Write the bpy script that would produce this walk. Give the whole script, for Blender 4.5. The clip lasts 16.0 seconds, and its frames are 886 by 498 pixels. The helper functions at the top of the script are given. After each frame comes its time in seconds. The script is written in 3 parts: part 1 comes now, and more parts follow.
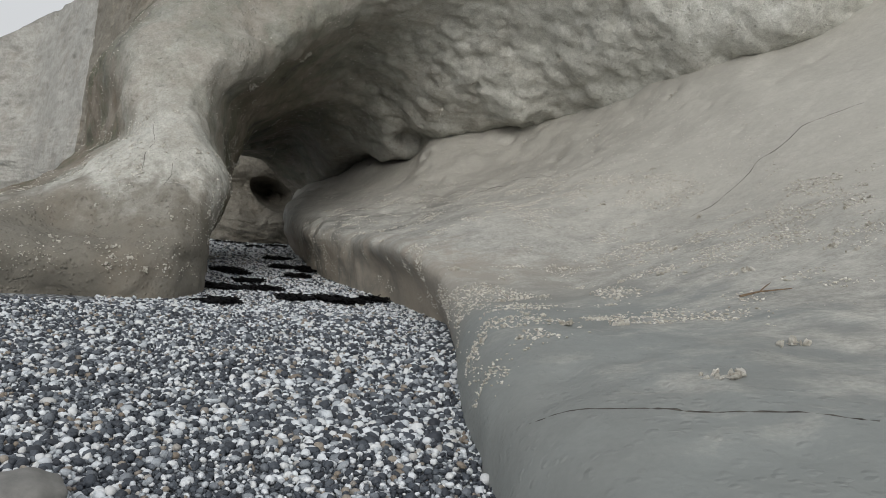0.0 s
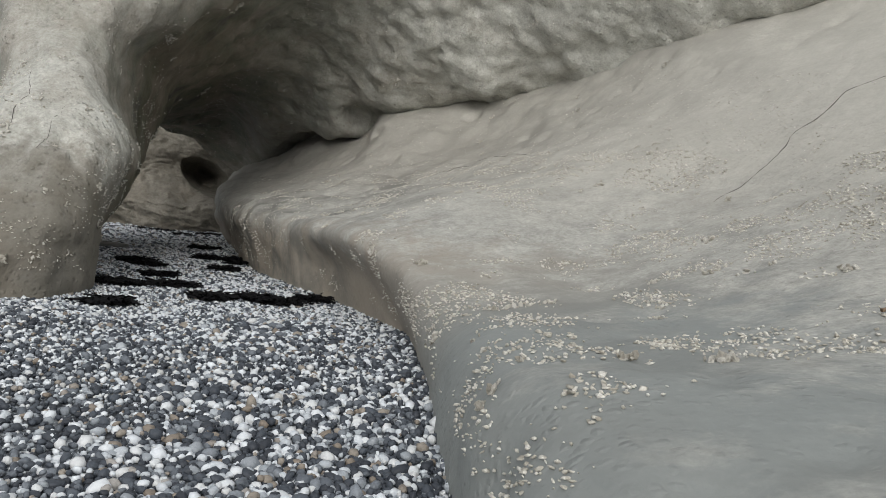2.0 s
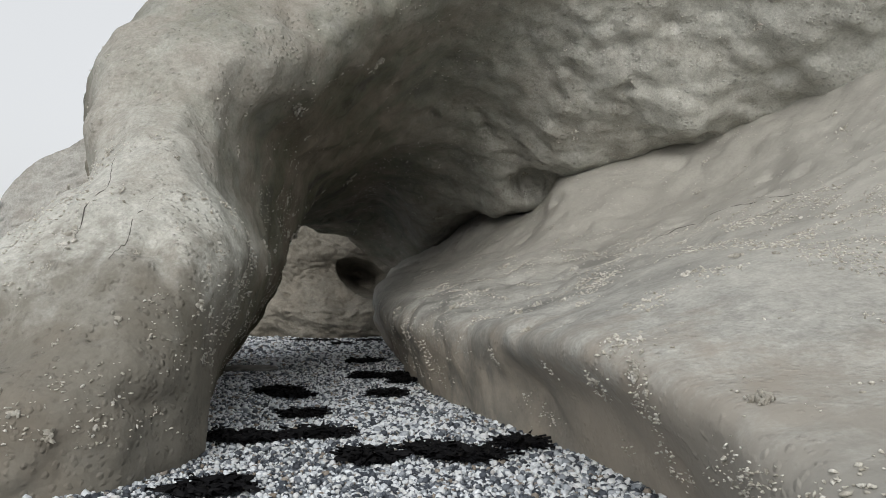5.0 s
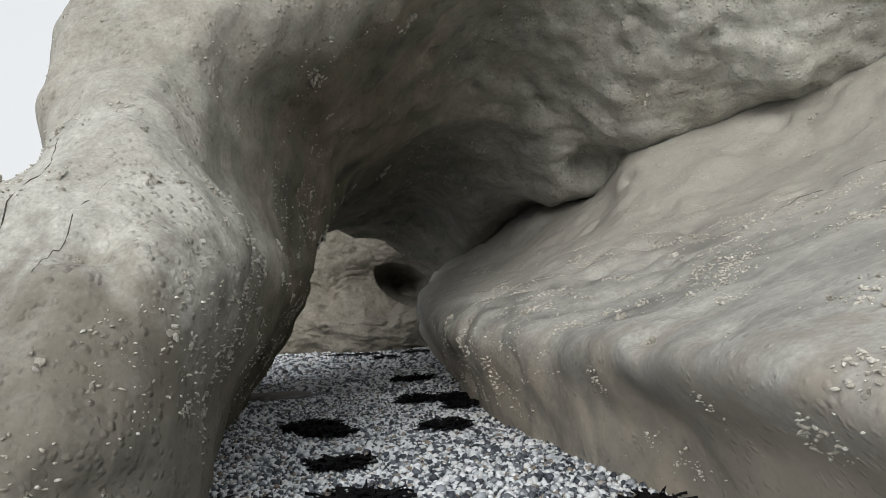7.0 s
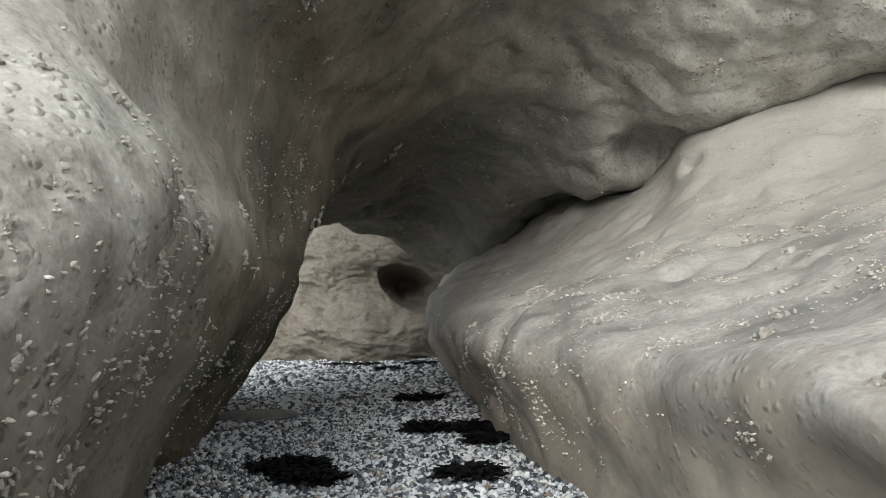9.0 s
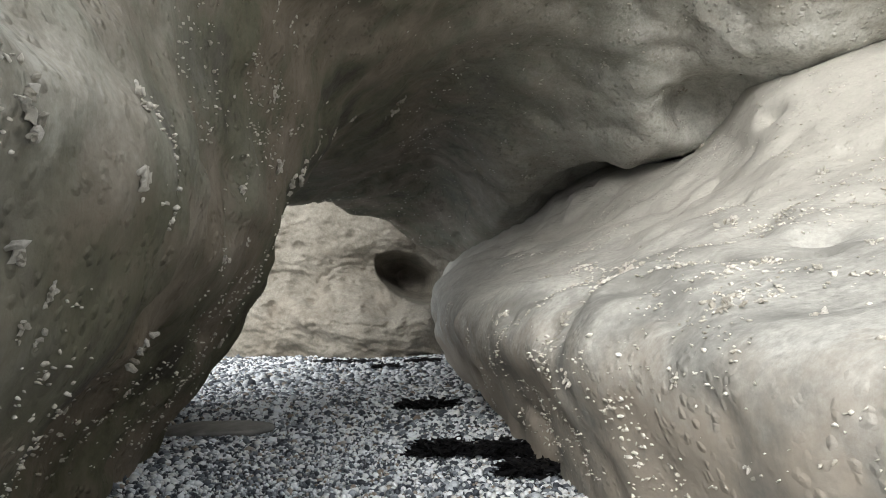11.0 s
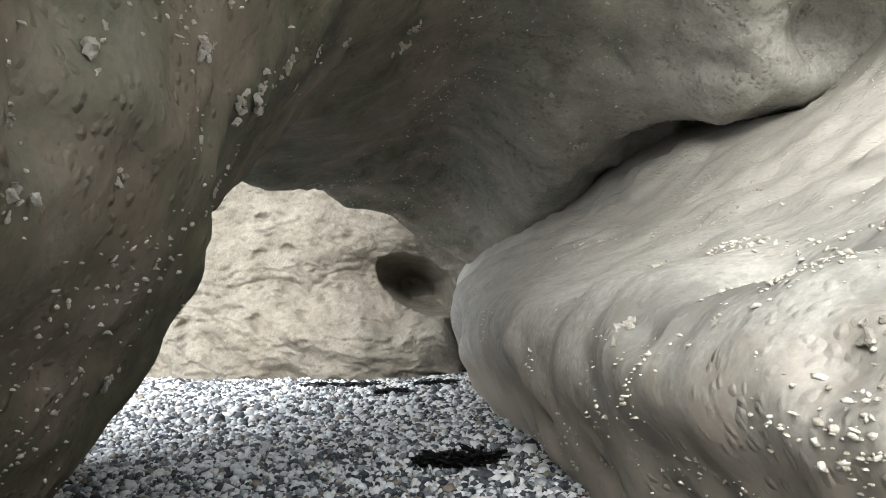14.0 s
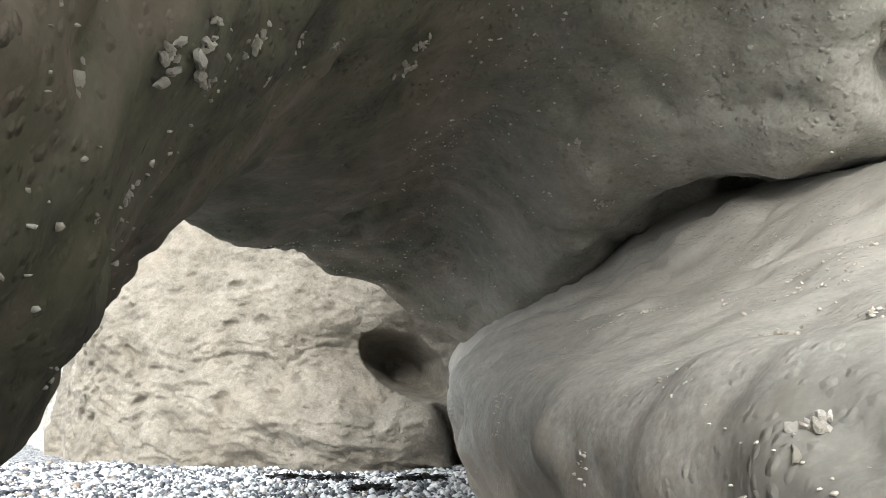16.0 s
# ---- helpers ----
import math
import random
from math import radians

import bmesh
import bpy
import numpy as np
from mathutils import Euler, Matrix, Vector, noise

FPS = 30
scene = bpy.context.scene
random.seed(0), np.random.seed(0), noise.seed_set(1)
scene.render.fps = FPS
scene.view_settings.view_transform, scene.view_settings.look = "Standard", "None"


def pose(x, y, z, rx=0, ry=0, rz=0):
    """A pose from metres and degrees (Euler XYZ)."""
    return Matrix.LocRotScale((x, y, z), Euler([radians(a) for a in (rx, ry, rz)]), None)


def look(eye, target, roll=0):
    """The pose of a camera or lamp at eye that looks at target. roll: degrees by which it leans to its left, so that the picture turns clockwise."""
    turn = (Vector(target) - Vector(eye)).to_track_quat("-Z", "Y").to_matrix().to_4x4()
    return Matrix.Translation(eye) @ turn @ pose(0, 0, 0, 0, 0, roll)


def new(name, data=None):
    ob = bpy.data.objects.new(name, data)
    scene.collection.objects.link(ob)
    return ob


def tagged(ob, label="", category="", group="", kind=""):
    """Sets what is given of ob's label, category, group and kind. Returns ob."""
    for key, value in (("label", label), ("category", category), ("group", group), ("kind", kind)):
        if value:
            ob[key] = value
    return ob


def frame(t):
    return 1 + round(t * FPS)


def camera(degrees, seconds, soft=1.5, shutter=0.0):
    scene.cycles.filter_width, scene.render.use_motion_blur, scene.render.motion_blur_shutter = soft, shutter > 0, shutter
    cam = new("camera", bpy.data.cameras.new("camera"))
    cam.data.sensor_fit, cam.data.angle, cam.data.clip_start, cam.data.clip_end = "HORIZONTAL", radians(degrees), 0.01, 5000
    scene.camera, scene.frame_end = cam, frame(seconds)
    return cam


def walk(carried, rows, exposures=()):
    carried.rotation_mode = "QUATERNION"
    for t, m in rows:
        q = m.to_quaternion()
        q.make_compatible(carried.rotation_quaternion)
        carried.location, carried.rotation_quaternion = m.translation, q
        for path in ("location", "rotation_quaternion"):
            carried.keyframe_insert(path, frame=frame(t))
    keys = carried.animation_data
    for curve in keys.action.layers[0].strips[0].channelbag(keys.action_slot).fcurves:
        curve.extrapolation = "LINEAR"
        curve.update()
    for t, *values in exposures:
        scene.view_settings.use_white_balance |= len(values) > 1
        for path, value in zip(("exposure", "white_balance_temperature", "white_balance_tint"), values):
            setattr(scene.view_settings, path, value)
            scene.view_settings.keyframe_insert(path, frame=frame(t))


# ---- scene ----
cam = camera(60.0, 16.0, soft=0.75)
PATH = [
    (0, (0.000, 0.000, 1.632), (0.464, 1.944, 1.572), 5.0),
    (0.5, (0.104, 0.695, 1.567), (0.633, 2.622, 1.479), 7.0),
    (1, (0.260, 1.352, 1.529), (0.848, 3.261, 1.438), 8.2),
    (1.5, (0.392, 2.123, 1.528), (1.008, 4.025, 1.466), 7.3),
    (2, (0.506, 2.858, 1.464), (1.104, 4.765, 1.398), 5.8),
    (2.5, (0.605, 3.597, 1.440), (1.155, 5.519, 1.385), 2.6),
    (3, (0.591, 4.416, 1.481), (1.059, 6.360, 1.456), -0.3),
    (3.5, (0.626, 5.148, 1.435), (0.987, 7.115, 1.431), 0.3),
    (4, (0.678, 5.756, 1.479), (0.957, 7.736, 1.519), 0.3),
    (4.5, (0.687, 6.418, 1.531), (0.902, 8.403, 1.649), 0.8),
    (7, (0.612, 9.601, 1.582), (0.705, 11.593, 1.727), -3.1),
    (7.5, (0.525, 10.275, 1.622), (0.616, 12.269, 1.760), -3.1),
    (8, (0.543, 10.982, 1.552), (0.629, 12.974, 1.699), -2.6),
    (10.5, (0.326, 14.043, 1.514), (0.414, 16.033, 1.694), -0.1),
    (11, (0.316, 14.723, 1.435), (0.411, 16.714, 1.591), -0.9),
    (11.5, (0.283, 15.325, 1.452), (0.386, 17.318, 1.594), -1.9),
    (12, (0.205, 16.010, 1.476), (0.309, 18.003, 1.605), -2.4),
    (12.5, (0.173, 16.649, 1.433), (0.268, 18.642, 1.562), -2.1),
    (13, (0.159, 17.183, 1.434), (0.269, 19.176, 1.557), -1.7),
    (13.5, (0.128, 17.682, 1.461), (0.237, 19.675, 1.574), -1.0),
    (14, (0.107, 18.180, 1.419), (0.205, 20.168, 1.607), -1.6),
    (14.5, (0.044, 18.686, 1.463), (0.162, 20.659, 1.770), -2.7),
    (15, (-0.031, 19.095, 1.484), (0.116, 21.047, 1.892), -2.0),
    (15.5, (-0.038, 19.520, 1.439), (0.124, 21.451, 1.933), -1.0),
    (16, (0.000, 19.953, 1.422), (0.140, 21.907, 1.826), 0.2),
]
walk(cam, [(t, look(eye, target, roll)) for t, eye, target, roll in PATH],
     exposures=((0, -0.62), (2.5, -0.4), (4.5, -0.38), (7, -0.25), (8, -0.05), (10.5, 0.62), (11.5, 0.95), (13.5, 1.3), (15, 1.42), (16, 1.42)))

# ---- world and light ----
world = bpy.data.worlds.new("overcast_sky")
scene.world = world
world.use_nodes = True
wn = world.node_tree.nodes
sky = wn.new("ShaderNodeTexSky")
sky.sky_type = "NISHITA"
sky.sun_disc = False
sky.sun_elevation = radians(26)
sky.sun_rotation = radians(-163)
sky.air_density, sky.dust_density, sky.ozone_density = 1.0, 6.0, 0.6
grey = wn.new("ShaderNodeHueSaturation")
grey.inputs["Saturation"].default_value = 0.25
world.node_tree.links.new(sky.outputs[0], grey.inputs["Color"])
cloudy = wn.new("ShaderNodeMix")
cloudy.data_type = "RGBA"
cloudy.inputs[0].default_value = 0.6
cloudy.inputs[7].default_value = (9.0, 9.2, 9.4, 1)
world.node_tree.links.new(grey.outputs[0], cloudy.inputs[6])
world.node_tree.links.new(cloudy.outputs[2], wn["Background"].inputs[0])
wn["Background"].inputs[1].default_value = 0.15
sun_data = bpy.data.lights.new("sun", "SUN")
sun_data.energy, sun_data.angle, sun_data.color = 1.2, radians(30), (1.0, 0.985, 0.95)
sun_ob = new("sun", sun_data)
sun_ob.matrix_world = look((-8, -26, 13.3), (0, 0, 0))


# ---- materials ----
def material(name):
    m = bpy.data.materials.new(name)
    m.use_nodes = True
    return m, m.node_tree.nodes, m.node_tree.links, m.node_tree.nodes["Principled BSDF"]


def noise_node(nt, ln, vec, scale, detail=6.0, rough=0.6, kind="ShaderNodeTexNoise"):
    n = nt.new(kind)
    n.inputs["Scale"].default_value = scale
    if kind == "ShaderNodeTexNoise":
        n.inputs["Detail"].default_value, n.inputs["Roughness"].default_value = detail, rough
    ln.new(vec, n.inputs["Vector"])
    return n


def ramp(nt, ln, fac, stops):
    r = nt.new("ShaderNodeValToRGB")
    while len(r.color_ramp.elements) < len(stops):
        r.color_ramp.elements.new(0.5)
    for e, (p, c) in zip(r.color_ramp.elements, stops):
        e.position = p
        e.color = (*c, 1) if len(c) == 3 else c
    ln.new(fac, r.inputs[0])
    return r.outputs[0]


def mix(nt, ln, fac, a, b, blend="MIX"):
    m = nt.new("ShaderNodeMix")
    m.data_type, m.blend_type = "RGBA", blend
    for sock, v in ((0, fac), (6, a), (7, b)):
        if hasattr(v, "links"):
            ln.new(v, m.inputs[sock])
        elif sock == 0:
            m.inputs[0].default_value = v
        else:
            m.inputs[sock].default_value = (*v, 1)
    return m.outputs[2]


def rock_material(name, pale, mid, dark, tide=None, damp=None, rough=0.85, bump=0.5, pitted=False, grain=20, reach=0.5, stain_shade=False):
    m, nt, ln, bsdf = material(name)
    pos = nt.new("ShaderNodeTexCoord").outputs["Object"]
    big = noise_node(nt, ln, pos, 0.35, 5, 0.55).outputs[0]
    midn = noise_node(nt, ln, pos, 1.7, 7, 0.65).outputs[0]
    fine = noise_node(nt, ln, pos, grain, 6, 0.72).outputs[0]
    base = ramp(nt, ln, big, ((0.33, mid), (0.52, pale), (0.7, mid)))
    base = mix(nt, ln, ramp(nt, ln, midn, ((0.42, (0, 0, 0)), (0.72, (0.55, 0.55, 0.55) if pitted else (0.45, 0.45, 0.45)))), base, dark)
    base = mix(nt, ln, 0.45, base, ramp(nt, ln, fine, ((0.3, (0.22, 0.22, 0.22)), (0.7, (0.76, 0.76, 0.76)))), "OVERLAY")
    base = mix(nt, ln, 0.35, base, ramp(nt, ln, noise_node(nt, ln, pos, 6.5, 5, 0.6).outputs[0], ((0.32, (0.28, 0.28, 0.275)), (0.68, (0.72, 0.72, 0.725)))), "OVERLAY")
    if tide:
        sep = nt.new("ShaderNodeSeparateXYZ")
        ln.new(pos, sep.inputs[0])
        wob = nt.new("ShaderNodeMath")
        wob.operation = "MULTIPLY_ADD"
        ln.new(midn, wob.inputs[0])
        wob.inputs[1].default_value = -2.5 if stain_shade else -1.7
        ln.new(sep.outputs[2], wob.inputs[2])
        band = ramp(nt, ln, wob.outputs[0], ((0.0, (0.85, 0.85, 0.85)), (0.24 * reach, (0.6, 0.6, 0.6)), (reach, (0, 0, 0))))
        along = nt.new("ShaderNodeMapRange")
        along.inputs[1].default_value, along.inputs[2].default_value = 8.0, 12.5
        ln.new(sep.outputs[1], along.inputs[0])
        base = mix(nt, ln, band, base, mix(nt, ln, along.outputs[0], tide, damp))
        if not stain_shade:
            patch = ramp(nt, ln, noise_node(nt, ln, pos, 0.75, 7, 0.68).outputs[0], ((0.45, (0, 0, 0)), (0.6, (0.6, 0.6, 0.6))))
            wet = nt.new("ShaderNodeMapRange")
            wet.inputs[1].default_value, wet.inputs[2].default_value, wet.inputs[3].default_value, wet.inputs[4].default_value = 13.0, 18.0, 0.4, 1.55
            ln.new(sep.outputs[1], wet.inputs[0])
            soaked = nt.new("ShaderNodeMath")
            soaked.operation = "MULTIPLY"
            ln.new(patch, soaked.inputs[0])
            clean = nt.new("ShaderNodeMapRange")
            clean.inputs[1].default_value, clean.inputs[2].default_value, clean.inputs[3].default_value, clean.inputs[4].default_value = 21.0, 24.0, 1.0, 0.1
            ln.new(sep.outputs[1], clean.inputs[0])
            both_wet = nt.new("ShaderNodeMath")
            both_wet.operation = "MULTIPLY"
            ln.new(wet.outputs[0], both_wet.inputs[0])
            ln.new(clean.outputs[0], both_wet.inputs[1])
            ln.new(both_wet.outputs[0], soaked.inputs[1])
            base = mix(nt, ln, soaked.outputs[0], base, (0.17, 0.17, 0.158))
            dry = nt.new("ShaderNodeMapRange")
            dry.inputs[1].default_value, dry.inputs[2].default_value, dry.inputs[4].default_value = 0.5, 1.9, 0.6
            ln.new(wob.outputs[0], dry.inputs[0])
            base = mix(nt, ln, dry.outputs[0], base, mix(nt, ln, big, (0.4, 0.383, 0.343), (0.52, 0.498, 0.445)))
    if pitted:
        # Dark dots in the colour stand in for shade inside small pits.
        pit_cells = noise_node(nt, ln, pos, 3.4, kind="ShaderNodeTexVoronoi")
        where = ramp(nt, ln, noise_node(nt, ln, pos, 0.9, 3, 0.6).outputs[0], ((0.46, (0, 0, 0)), (0.56, (1, 1, 1))))
        pit_shade = ramp(nt, ln, pit_cells.outputs["Distance"], ((0.05, (0.45, 0.45, 0.45)), (0.17, (0, 0, 0))))
        base = mix(nt, ln, mix(nt, ln, 1.0, pit_shade, where, "MULTIPLY"), base, (0.06, 0.05, 0.04))
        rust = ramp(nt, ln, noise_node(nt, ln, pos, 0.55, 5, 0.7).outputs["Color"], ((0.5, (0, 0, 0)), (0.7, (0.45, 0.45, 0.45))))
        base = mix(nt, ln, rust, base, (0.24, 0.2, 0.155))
    # Brown and algae stain, darkened further with the shade inside the arch.
    if stain_shade:
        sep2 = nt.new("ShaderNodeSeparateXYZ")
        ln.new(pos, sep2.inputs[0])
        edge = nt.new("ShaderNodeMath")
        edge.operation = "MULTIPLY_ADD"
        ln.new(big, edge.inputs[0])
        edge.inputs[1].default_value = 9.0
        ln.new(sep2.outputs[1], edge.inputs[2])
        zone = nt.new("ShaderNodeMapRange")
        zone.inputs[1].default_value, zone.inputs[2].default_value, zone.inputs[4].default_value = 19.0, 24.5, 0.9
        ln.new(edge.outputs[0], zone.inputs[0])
        # Fades to the right, so the brighter light there is in the colour.
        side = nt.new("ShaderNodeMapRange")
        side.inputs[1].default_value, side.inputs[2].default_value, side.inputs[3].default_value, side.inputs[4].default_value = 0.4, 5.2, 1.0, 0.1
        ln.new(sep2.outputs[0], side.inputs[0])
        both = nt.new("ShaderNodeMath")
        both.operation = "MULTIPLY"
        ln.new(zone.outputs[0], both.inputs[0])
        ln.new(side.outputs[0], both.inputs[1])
        stain_shade_tone = ramp(nt, ln, noise_node(nt, ln, pos, 0.8, 7, 0.68).outputs[0], ((0.34, (0.035, 0.03, 0.022)), (0.44, (0.085, 0.086, 0.052)), (0.54, (0.14, 0.115, 0.085)), (0.7, (0.23, 0.2, 0.16))))
        base = mix(nt, ln, both.outputs[0], base, stain_shade_tone)
    ln.new(base, bsdf.inputs["Base Color"])
    bsdf.inputs["Roughness"].default_value = rough
    bsdf.inputs["Specular IOR Level"].default_value = 0.3
    pits = noise_node(nt, ln, pos, 7, kind="ShaderNodeTexVoronoi").outputs["Distance"]
    b1 = nt.new("ShaderNodeBump")
    b1.inputs["Strength"].default_value, b1.inputs["Distance"].default_value = bump * 0.5, 0.06
    ln.new(noise_node(nt, ln, pos, 4.5, 2, 0.4).outputs[0], b1.inputs["Height"])
    b2 = nt.new("ShaderNodeBump")
    b2.inputs["Strength"].default_value, b2.inputs["Distance"].default_value = bump * 0.9, 0.012
    ln.new(fine, b2.inputs["Height"])
    ln.new(b1.outputs[0], b2.inputs["Normal"])
    if pitted:
        knob = nt.new("ShaderNodeTexVoronoi")
        knob.feature = "SMOOTH_F1"
        knob.inputs["Scale"].default_value = 9
        warp = mix(nt, ln, 0.12, pos, noise_node(nt, ln, pos, 3, 4, 0.6).outputs["Color"], "ADD")
        ln.new(warp, knob.inputs["Vector"])
        b4 = nt.new("ShaderNodeBump")
        b4.inputs["Strength"].default_value, b4.inputs["Distance"].default_value = bump * 0.35, 0.05
        ln.new(knob.outputs["Distance"], b4.inputs["Height"])
        ln.new(b2.outputs[0], b4.inputs["Normal"])
        b2 = b4
    lump = nt.new("ShaderNodeBump")
    lump.inputs["Strength"].default_value, lump.inputs["Distance"].default_value = bump * 0.35, 0.04
    ln.new(noise_node(nt, ln, pos, 8, 2, 0.4).outputs[0], lump.inputs["Height"])
    ln.new(b2.outputs[0], lump.inputs["Normal"])
    crumb = noise_node(nt, ln, mix(nt, ln, 0.08, pos, noise_node(nt, ln, pos, 6, 3, 0.6).outputs["Color"], "ADD"), 13, kind="ShaderNodeTexVoronoi")
    scab = ramp(nt, ln, noise_node(nt, ln, pos, 2.2, 5, 0.65).outputs[0], ((0.42, (0.12, 0.12, 0.12)), (0.62, (1, 1, 1))))
    knobs = mix(nt, ln, 1.0, ramp(nt, ln, crumb.outputs["Distance"], ((0.1, (1, 1, 1)), (0.42, (0, 0, 0)))), scab, "MULTIPLY")
    crust_bump = nt.new("ShaderNodeBump")
    crust_bump.inputs["Strength"].default_value, crust_bump.inputs["Distance"].default_value = min(1.0, bump * 1.1), 0.03
    ln.new(knobs, crust_bump.inputs["Height"])
    ln.new(lump.outputs[0], crust_bump.inputs["Normal"])
    b2 = crust_bump
    b3 = nt.new("ShaderNodeBump")
    b3.inputs["Strength"].default_value, b3.inputs["Distance"].default_value = bump * 0.3, 0.05
    ln.new(ramp(nt, ln, pits, ((0.0, (0, 0, 0)), (0.25, (1, 1, 1)))), b3.inputs["Height"])
    ln.new(b2.outputs[0], b3.inputs["Normal"])
    ln.new(b3.outputs[0], bsdf.inputs["Normal"])
    return m


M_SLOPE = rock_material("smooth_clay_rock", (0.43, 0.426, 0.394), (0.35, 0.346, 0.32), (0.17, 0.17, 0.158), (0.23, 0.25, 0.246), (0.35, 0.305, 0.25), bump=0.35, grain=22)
# Foot band: brown tide stain, with the toe's shadow mixed into the colour.
M_ARCH = rock_material("weathered_cliff_rock", (0.55, 0.552, 0.51), (0.462, 0.462, 0.425), (0.26, 0.248, 0.213), (0.15, 0.143, 0.12), (0.14, 0.127, 0.102), bump=0.72, pitted=True, grain=28, reach=2.0, stain_shade=True)
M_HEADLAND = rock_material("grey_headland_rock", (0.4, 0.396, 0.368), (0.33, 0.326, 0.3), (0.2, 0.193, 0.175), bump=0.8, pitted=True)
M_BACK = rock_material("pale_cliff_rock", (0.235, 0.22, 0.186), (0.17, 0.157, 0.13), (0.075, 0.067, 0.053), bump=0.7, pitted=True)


# ---- surfaces from a few guide curves ----
def spline(knots, rows, q):
    """Monotone cubic through rows (first axis) at the places q."""
    k, v, q = np.asarray(knots, float), np.asarray(rows, float), np.clip(q, knots[0], knots[-1])
    h = np.diff(k)
    shape = (-1,) + (1,) * (v.ndim - 1)
    hs = h.reshape(shape)
    s = np.diff(v, axis=0) / hs
    d = np.zeros_like(v)
    d[1:-1] = np.where(s[1:] * s[:-1] > 0, 2 * s[1:] * s[:-1] / np.where(np.abs(s[1:] + s[:-1]) < 1e-9, 1, s[1:] + s[:-1]), 0)
    d[0], d[-1] = s[0], s[-1]
    i = np.clip(np.searchsorted(k, q) - 1, 0, len(k) - 2)
    w = ((q - k[i]) / h[i]).reshape(shape)
    hh = h[i].reshape(shape)
    return ((1 + 2 * w) * (1 - w) ** 2 * v[i] + w * (1 - w) ** 2 * hh * d[i] + w * w * (3 - 2 * w) * v[i + 1] + w * w * (w - 1) * hh * d[i + 1])


def sheet(ka, kb, rows, qa, qb):
    """A table of heights over two axes, at all places qa x qb."""
    return spline(kb, spline(ka, rows, qa).T, qb).T


def smin(a, b, k):
    h = np.clip(0.5 + 0.5 * (b - a) / k, 0, 1)
    return b + (a - b) * h - k * h * (1 - h)


def smax(a, b, k):
    return -smin(-a, -b, k)


def surface(d, lo, step):
    """The skin of the solid d < 0 on a grid: vertices and quads."""
    s = d < 0
    nx, ny, nz = d.shape
    c = np.zeros((nx - 1, ny - 1, nz - 1), np.uint8)
    for a in (0, 1):
        for b in (0, 1):
            for e in (0, 1):
                c += s[a:nx - 1 + a, b:ny - 1 + b, e:nz - 1 + e]
    cells = np.argwhere((c > 0) & (c < 8))
    index = np.full(c.shape, -1, np.int32)
    index[tuple(cells.T)] = np.arange(len(cells))
    total, count = np.zeros((len(cells), 3)), np.zeros(len(cells))
    corners = [(a, b, e) for a in (0, 1) for b in (0, 1) for e in (0, 1)]
    for p in corners:
        for axis in range(3):
            if p[axis]:
                continue
            r = list(p)
            r[axis] = 1
            va = d[tuple((cells + p).T)]
            vb = d[tuple((cells + r).T)]
            hit = (va < 0) != (vb < 0)
            w = np.where(hit, va / np.where(hit, va - vb, 1), 0)
            place = np.array(p) + w[:, None] * (np.array(r) - np.array(p))
            total += place * hit[:, None]
            count += hit
    verts = np.array(lo) + step * (cells + total / count[:, None])
    quads = []
    for axis in range(3):
        u, v = (axis + 1) % 3, (axis + 2) % 3
        sa = [slice(None)] * 3
        sb = [slice(None)] * 3
        sa[axis], sb[axis] = slice(0, -1), slice(1, None)
        flip = s[tuple(sa)] != s[tuple(sb)]
        e = np.argwhere(flip)
        e = e[(e[:, u] > 0) & (e[:, v] > 0) & (e[:, u] < d.shape[u] - 1) & (e[:, v] < d.shape[v] - 1)]
        du, dv = np.eye(3, dtype=int)[u], np.eye(3, dtype=int)[v]
        q = np.stack([index[tuple((e - o).T)] for o in (du * 0, du, du + dv, dv)], 1)
        inside = s[tuple(e.T)]
        q[~inside] = q[~inside][:, ::-1]
        quads.append(q)
    return verts, np.concatenate(quads)


LATTICE = np.random.RandomState(7).rand(64, 64, 64).astype(np.float32) * 2 - 1


def cloud(p, size, octaves=3, gain=0.5):
    """Smooth value noise of points p (n x 3) with bumps about size metres across."""
    out, amp, q = np.zeros(len(p)), 1.0, np.asarray(p) / size + 17.3
    for _ in range(octaves):
        i = np.floor(q).astype(int)
        w = q - i
        w = w * w * (3 - 2 * w)
        acc = 0
        for a in (0, 1):
            for b in (0, 1):
                for e in (0, 1):
                    acc = acc + LATTICE[(i[:, 0] + a) % 64, (i[:, 1] + b) % 64, (i[:, 2] + e) % 64] * (w[:, 0] if a else 1 - w[:, 0]) * (w[:, 1] if b else 1 - w[:, 1]) * (w[:, 2] if e else 1 - w[:, 2])
        out += amp * acc
        amp *= gain
        q = q * 2.03 + 5.1
    return out


def mesh_object(name, verts, faces, mat, smooth=True):
    me = bpy.data.meshes.new(name)
    verts, faces = np.asarray(verts, np.float32), np.asarray(faces, np.int32)
    me.vertices.add(len(verts))
    me.vertices.foreach_set("co", verts.ravel())
    n = faces.shape[1]
    me.loops.add(faces.size)
    me.loops.foreach_set("vertex_index", faces.ravel())
    me.polygons.add(len(faces))
    me.polygons.foreach_set("loop_start", np.arange(0, faces.size, n, dtype=np.int32))
    me.update(calc_edges=True)
    me.validate()
    if smooth:
        me.polygons.foreach_set("use_smooth", np.ones(len(me.polygons), bool))
    me.materials.append(mat)
    return new(name, me)


def normals(verts, faces):
    n = np.cross(verts[faces[:, 2]] - verts[faces[:, 0]], verts[faces[:, 3]] - verts[faces[:, 1]])
    out = np.zeros_like(verts)
    for c in range(4):
        np.add.at(out, faces[:, c], n)
